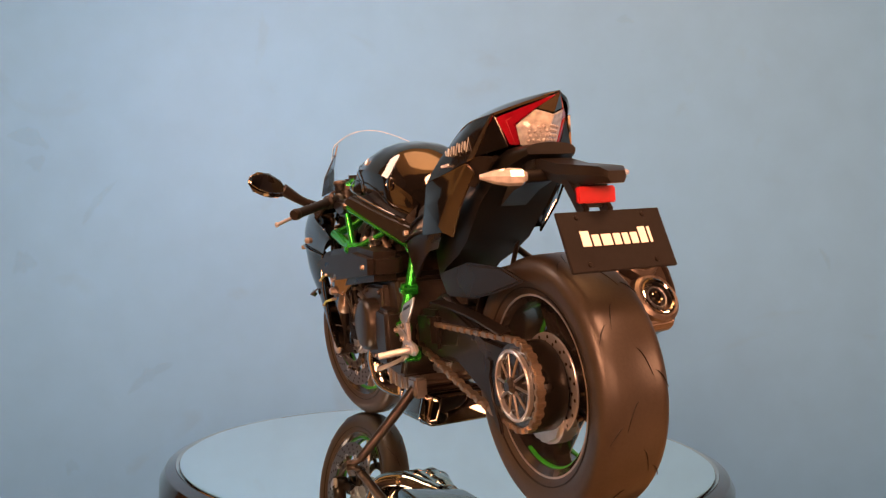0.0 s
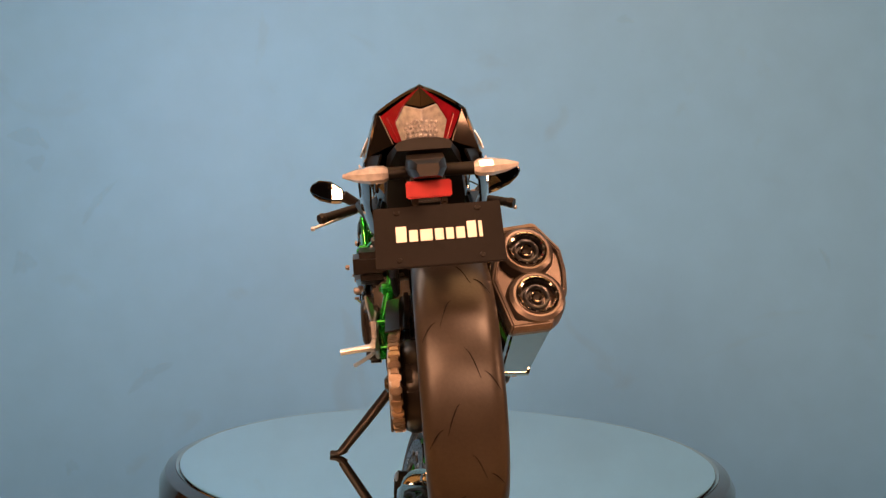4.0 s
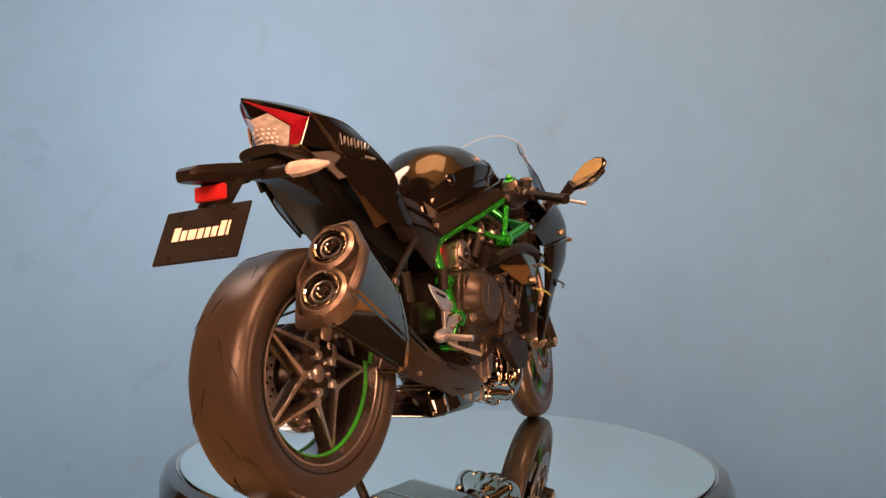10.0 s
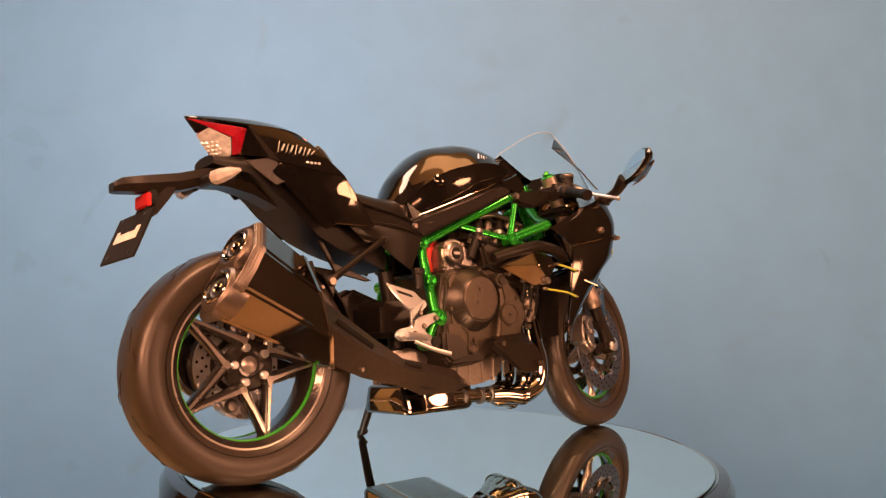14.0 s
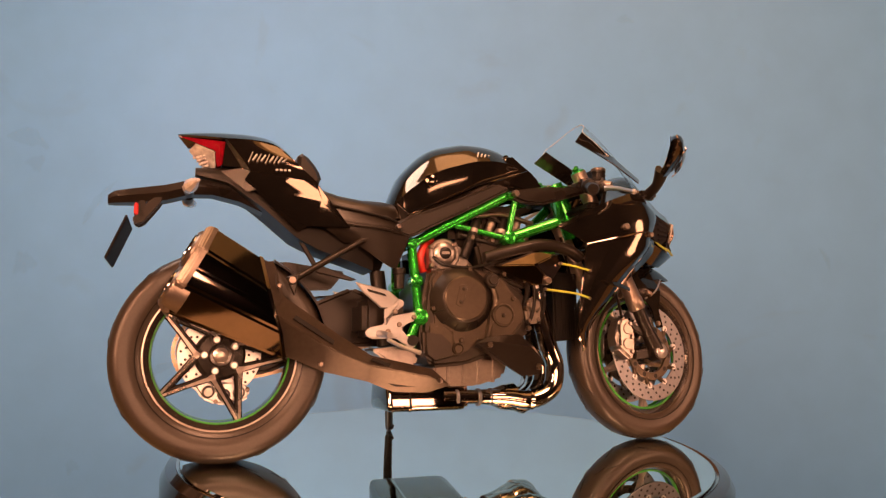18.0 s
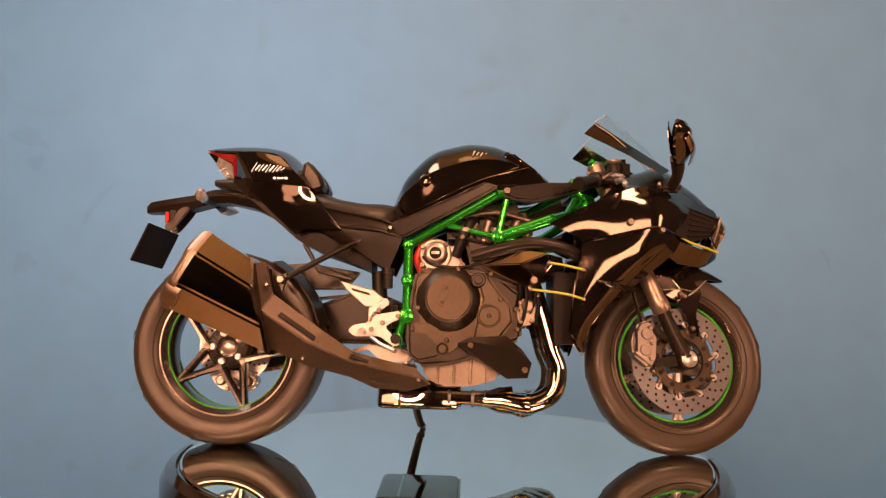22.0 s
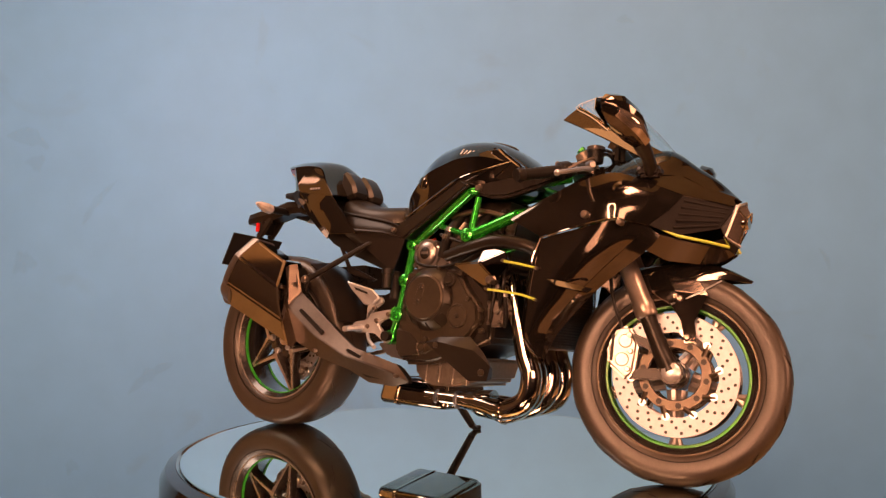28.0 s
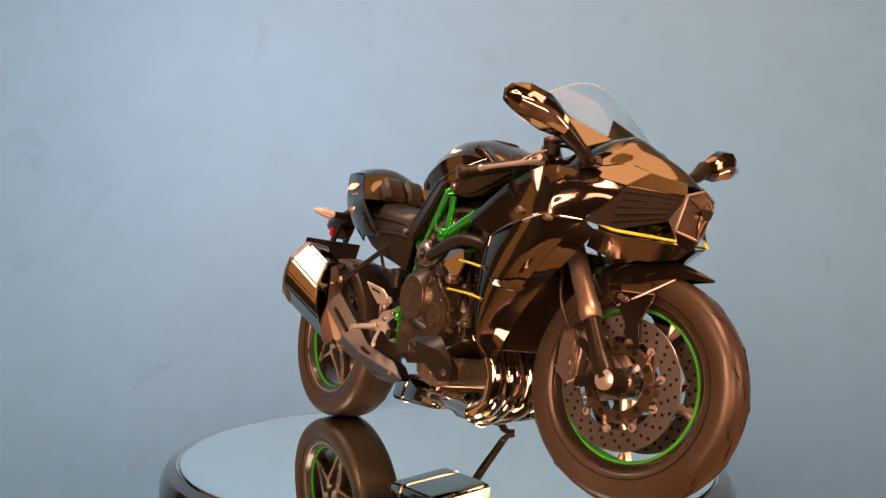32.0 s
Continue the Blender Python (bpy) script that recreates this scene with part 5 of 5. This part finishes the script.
        mir = part("mirror", skin(rings), GLOSS, bike, "black mirror with a silver marker lamp", 30)
        g = []
        for u, h in ((0.08, 18), (0.4, 33), (0.7, 31), (0.94, 14)):
            c = r + along * u + Vector((-15.5 - (u - 0.5) * (9 if s > 0 else 14), 0, 2)) + up * (6 * math.sin(math.pi * u))
            lean = Vector((0.337, 0, 1)) if s > 0 else up
            g.append([c - lean * h, c, c + lean * h])
        part("mirror_glass", sheet(g, 2, 3, 2), MIRROR, mir)
        g = []
        for u, h, d in ((0.15, 12, 40), (0.5, 18, 50), (0.88, 10, 34)):
            c = r + along * u + Vector((d, 0, -20 + 3 * u))
            g.append([c - up * h + Vector((-8, 0, 0)), c + Vector((3, 0, 0)), c + up * h])
        part("marker_lamp", sheet(g, 2, 3, 3), HEADLAMP, mir, "silver-pink marker lamp")
        base = Vector((668, s * 158, 826))
        part("mirror_stem", tube([base, base.lerp(r, 0.55) + Vector((8, 0, -8)), r + along * 0.06], [18, 17, 24], 10, 4), SATIN, mir)
        part("stem_foot", box((base.x - 34, base.y - 20, base.z - 14), (base.x + 30, base.y + 20, base.z + 16), 9), SATIN, mir)
        part("stem_bolt", tube([base + Vector((-30, -s * 4, 10)), base + Vector((-38, -s * 6, 12))], 8, 12, 1), BOLT, mir)
    # radiator
    rad = part("radiator", prism([(312, 562), (382, 558), (392, 345), (314, 338)], -150, 150, 5, 2), MATTE, bike, "black radiator with fine fins")
    for k in range(24):
        t = k / 23
        part("radiator_fin", tube([(391 - 9 * t, -146, 350 + 204 * t), (391 - 9 * t, 146, 350 + 204 * t)], 2.4, 6, 1), SATIN, rad)
    for s in (1, -1):
        wires = [box((316, s * 154 - 1, 345 + z), (390, s * 154 + 1, 347 + z), 0) for z in range(0, 212, 8)] + [box((318 + x, s * 155 - 1, 345), (320 + x, s * 155 + 1, 556), 0) for x in range(0, 72, 7)]
        part("mesh_guard", join(*wires), MATTE, rad, "fine metal mesh guard")
    wires = [box((396, -146, 345 + z), (397.5, 146, 347 + z), 0) for z in range(0, 212, 8)] + [box((396, y - 1, 345), (397.5, y + 1, 556), 0) for y in range(-144, 145, 9)]
    part("mesh_guard", join(*wires), BRONZE, rad, "fine metal mesh guard")


build_fairing()


# ---- rear end: swing arm, chain, pegs, stand ----
def build_rear():
    sw = part("swing_arm", prism([(-170, 470), (-120, 440), (-120, 350), (-180, 330), (-380, 330), (-560, 250), (-680, 240), (-790, 262), (-820, 320), (-790, 380), (-700, 404), (-560, 420), (-420, 470), (-300, 520)], 50, 92, 14, 3), SATIN, bike, "satin black single-sided swing arm")
    # black slab on the arm shows the opening's shade, the arm is whole
    part("arm_opening_shade", prism([(-300, 445), (-240, 400), (-300, 370), (-400, 380), (-420, 420)], 88, 95, 3, 1), MATTE, sw)
    part("arm_bridge", box((-300, -110, 360), (-170, 120, 470), 18), SATIN, sw)
    part("axle_carrier", lathe([(0, 44), (100, 44), (106, 52), (106, 108), (98, 122), (80, 128), (0, 128)], REAR, 48), SATIN, sw)
    hug = []
    for y in (-92, -54, 0, 54, 92):
        r = 322 - abs(y) * 0.16
        hug.append([(REAR[0] + r * math.cos(radians(a)), y + REAR[1], REAR[2] + r * math.sin(radians(a))) for a in (14, 30, 48, 62)])
    part("rear_hugger", sheet(hug, 4, 3, 6), SATIN, sw, "satin black rear hugger")
    part("hugger_plate", prism([(-316, 572), (-365, 511), (-520, 508), (-640, 525), (-790, 556), (-690, 586), (-500, 600)], 84, 98, 5, 2), SATIN, sw, "satin black side of the hugger")
    part("hugger_fin", prism([(-490, 646), (-470, 640), (-434, 580), (-308, 532), (-330, 528), (-434, 552)], -70, -60, 3, 1), SATIN, sw)
    # chain and sprocket
    cx, cz = -736, 321
    sp = part("sprocket", lathe([(66, 96), (94, 96), (94, 104), (66, 104)], (cx, 0, cz), 60, closed=True), RIM, bike, "rear sprocket with silver carrier and chain")
    part("sprocket_ring", lathe([(74, 102), (82, 102), (82, 114), (80, 116), (76, 116), (74, 114)], (cx, 0, cz), 56, closed=True), SILVER, sp)
    for k in range(10):
        a = 2 * math.pi * k / 10
        part("sprocket_spoke", rod((cx + 20 * math.cos(a), 114, cz + 20 * math.sin(a)), (cx + 74 * math.cos(a + 0.12), 110, cz + 74 * math.sin(a + 0.12)), 3.2, 8), CAST, sp)
    part("sprocket_hub", lathe([(0, 128), (12, 128), (20, 121), (24, 96), (0, 96)], (cx, 0, cz), 24), RIM, sp)
    part("sprocket_plate", lathe([(0, 94), (68, 94), (70, 97), (68, 101), (0, 101)], (cx, 0, cz), 40), RIM, sp)
    loop = []
    fx, fz, fr, rr = -190, 390, 42, 102
    for k in range(25):
        a = radians(95 + 180 * k / 24)
        loop.append((cx + rr * math.cos(a), cz + rr * math.sin(a)))
    for k in range(1, 26):
        t = k / 26
        loop.append((loop[24][0] + (fx - 4 - loop[24][0]) * t, loop[24][1] + (fz - fr - loop[24][1]) * t - 12 * math.sin(math.pi * t)))
    for k in range(9):
        a = radians(-85 + 180 * k / 8)
        loop.append((fx + fr * math.cos(a), fz + fr * math.sin(a)))
    for k in range(1, 26):
        t = k / 26
        loop.append((fx + (loop[0][0] - fx) * t, fz + fr + (loop[0][1] - fz - fr) * t))
    total = len(loop)
    for i in range(total):
        (x0, z0), (x1, z1) = loop[i], loop[(i + 1) % total]
        L = math.hypot(x1 - x0, z1 - z0)
        w = 13 if i % 2 else 9
        bm = box((-L * 0.56, 100 - w, -6.5), (L * 0.56, 100 + w, 6.5), 2.5)
        bm.transform(Matrix.Translation(Vector(((x0 + x1) / 2, 0, (z0 + z1) / 2)) * K) @ Matrix.Rotation(-math.atan2(z1 - z0, x1 - x0), 4, "Y"))
        part("chain_link", bm, GOLD, sp)
    part("chain_guard", sheet([[(-700, 86, 440), (-560, 88, 470), (-420, 90, 490), (-300, 90, 500)], [(-700, 120, 436), (-560, 122, 466), (-420, 124, 486), (-300, 124, 496)]], 4, 2, 5), SATIN, sw)
    part("chain_plate", prism([(-660, 372), (-632, 380), (-618, 330), (-628, 262), (-660, 214), (-690, 196), (-682, 226), (-656, 270), (-646, 330)], 116, 124, 4, 2), SATIN, sw, "satin black chain guard plate")
    # rear calliper
    cal = part("rear_calliper", prism([(-780, 222), (-756, 184), (-716, 166), (-656, 164), (-620, 186), (-624, 222), (-656, 236), (-726, 232), (-762, 250)], -34, 18, 9, 3), SILVER, sw, "silver rear calliper")
    for x, z in ((-738, 204), (-694, 194), (-652, 200)):
        part("calliper_cover", lathe([(0, -46), (12, -46), (17, -41), (19, -30), (0, -26)], (x, 0, z), 20), CAST, cal)
    for x, z in ((-768, 230), (-628, 208), (-716, 176), (-672, 174)):
        part("calliper_bolt", lathe([(0, -44), (5, -44), (7, -40), (7, -30), (0, -30)], (x, 0, z), 8), BOLT, cal)
    # pegs
    for s in (-1, 1):
        pg = part("footpeg_bracket", skewed(prism([(-250, 440), (-198, 470), (-186, 452), (-232, 416), (-146, 432), (-140, 410), (-178, 396), (-200, 380), (-170, 350), (-150, 330), (-168, 320), (-215, 352), (-290, 350), (-312, 366), (-296, 384), (-250, 392)], s * 163, s * 177, 4, 2), s * -0.05, -215), SILVER, bike, "silver footrest bracket")
        part("heel_guard", skewed(prism([(-340, 516), (-236, 492), (-204, 466), (-232, 440), (-262, 440), (-320, 490)], s * 172, s * 180, 3, 1), s * -0.08, -260), SILVER, pg, "silver heel guard")
        # slot drawn as a black strip, dark as its inside would be
        part("guard_slot_shade", prism([(-306, 497), (-250, 482), (-246, 474), (-300, 488)], s * 181, s * 184, 0.5, 1), MATTE, pg)
        part("footpeg", tube([(-266, s * 172, 366), (-266, s * 206, 364), (-258, s * 268, 358)], [12, 10, 9], 10, 2), SILVER, pg, "grooved silver footpeg")
        part("pedal", tube([(-240, s * 176, 348), (-204, s * 208, 326), (-158, s * 238, 308)], [6, 6, 7], 8, 3), SILVER, pg)
        for x, z in ((-218, 430), (-206, 392), (-160, 414), (-240, 372)):
            part("bracket_bolt", lathe([(0, s * 184), (6, s * 184), (8, s * 181), (8, s * 172), (0, s * 172)], (x, 0, z), 8), BOLT, pg)
    part("fluid_bottle", lathe([(0, 500), (16, 500), (16, 545), (20, 546), (20, 562), (0, 562)], (-198, -150, 0), 16, "z"), MATTE, bike)
    part("rear_shock", tube([(-240, -40, 560), (-220, -60, 330)], 24, 16, 1), MATTE, bike, "rear shock absorber")
    part("linkage", prism([(-270, 320), (-180, 330), (-120, 300), (-130, 270), (-220, 280)], -90, 60, 8, 2), CAST, bike)
    # side stand
    st = part("side_stand", tube([(-150, 128, 240), (-140, 200, 160), (-116, 300, 52)], [15, 15, 13], 10, 4), SATIN, bike, "satin black side stand")
    part("stand_foot", tube([(-112, 288, 56), (-112, 315, 44), (-106, 336, 46)], [12, 10, 8], 8, 3), SATIN, st)
    part("stand_pivot", box((-180, 100, 210), (-120, 140, 270), 8), CAST, st)


build_rear()


def motions():
    stand = pose(8.0 * K, 16.3 * K, 0, -5.6)
    walk(bike, [(t, pose(0, 0, 0, 0, 0, 113.55 - 5.2625 * t) @ stand) for t in range(0, 33, 4)])


motions()
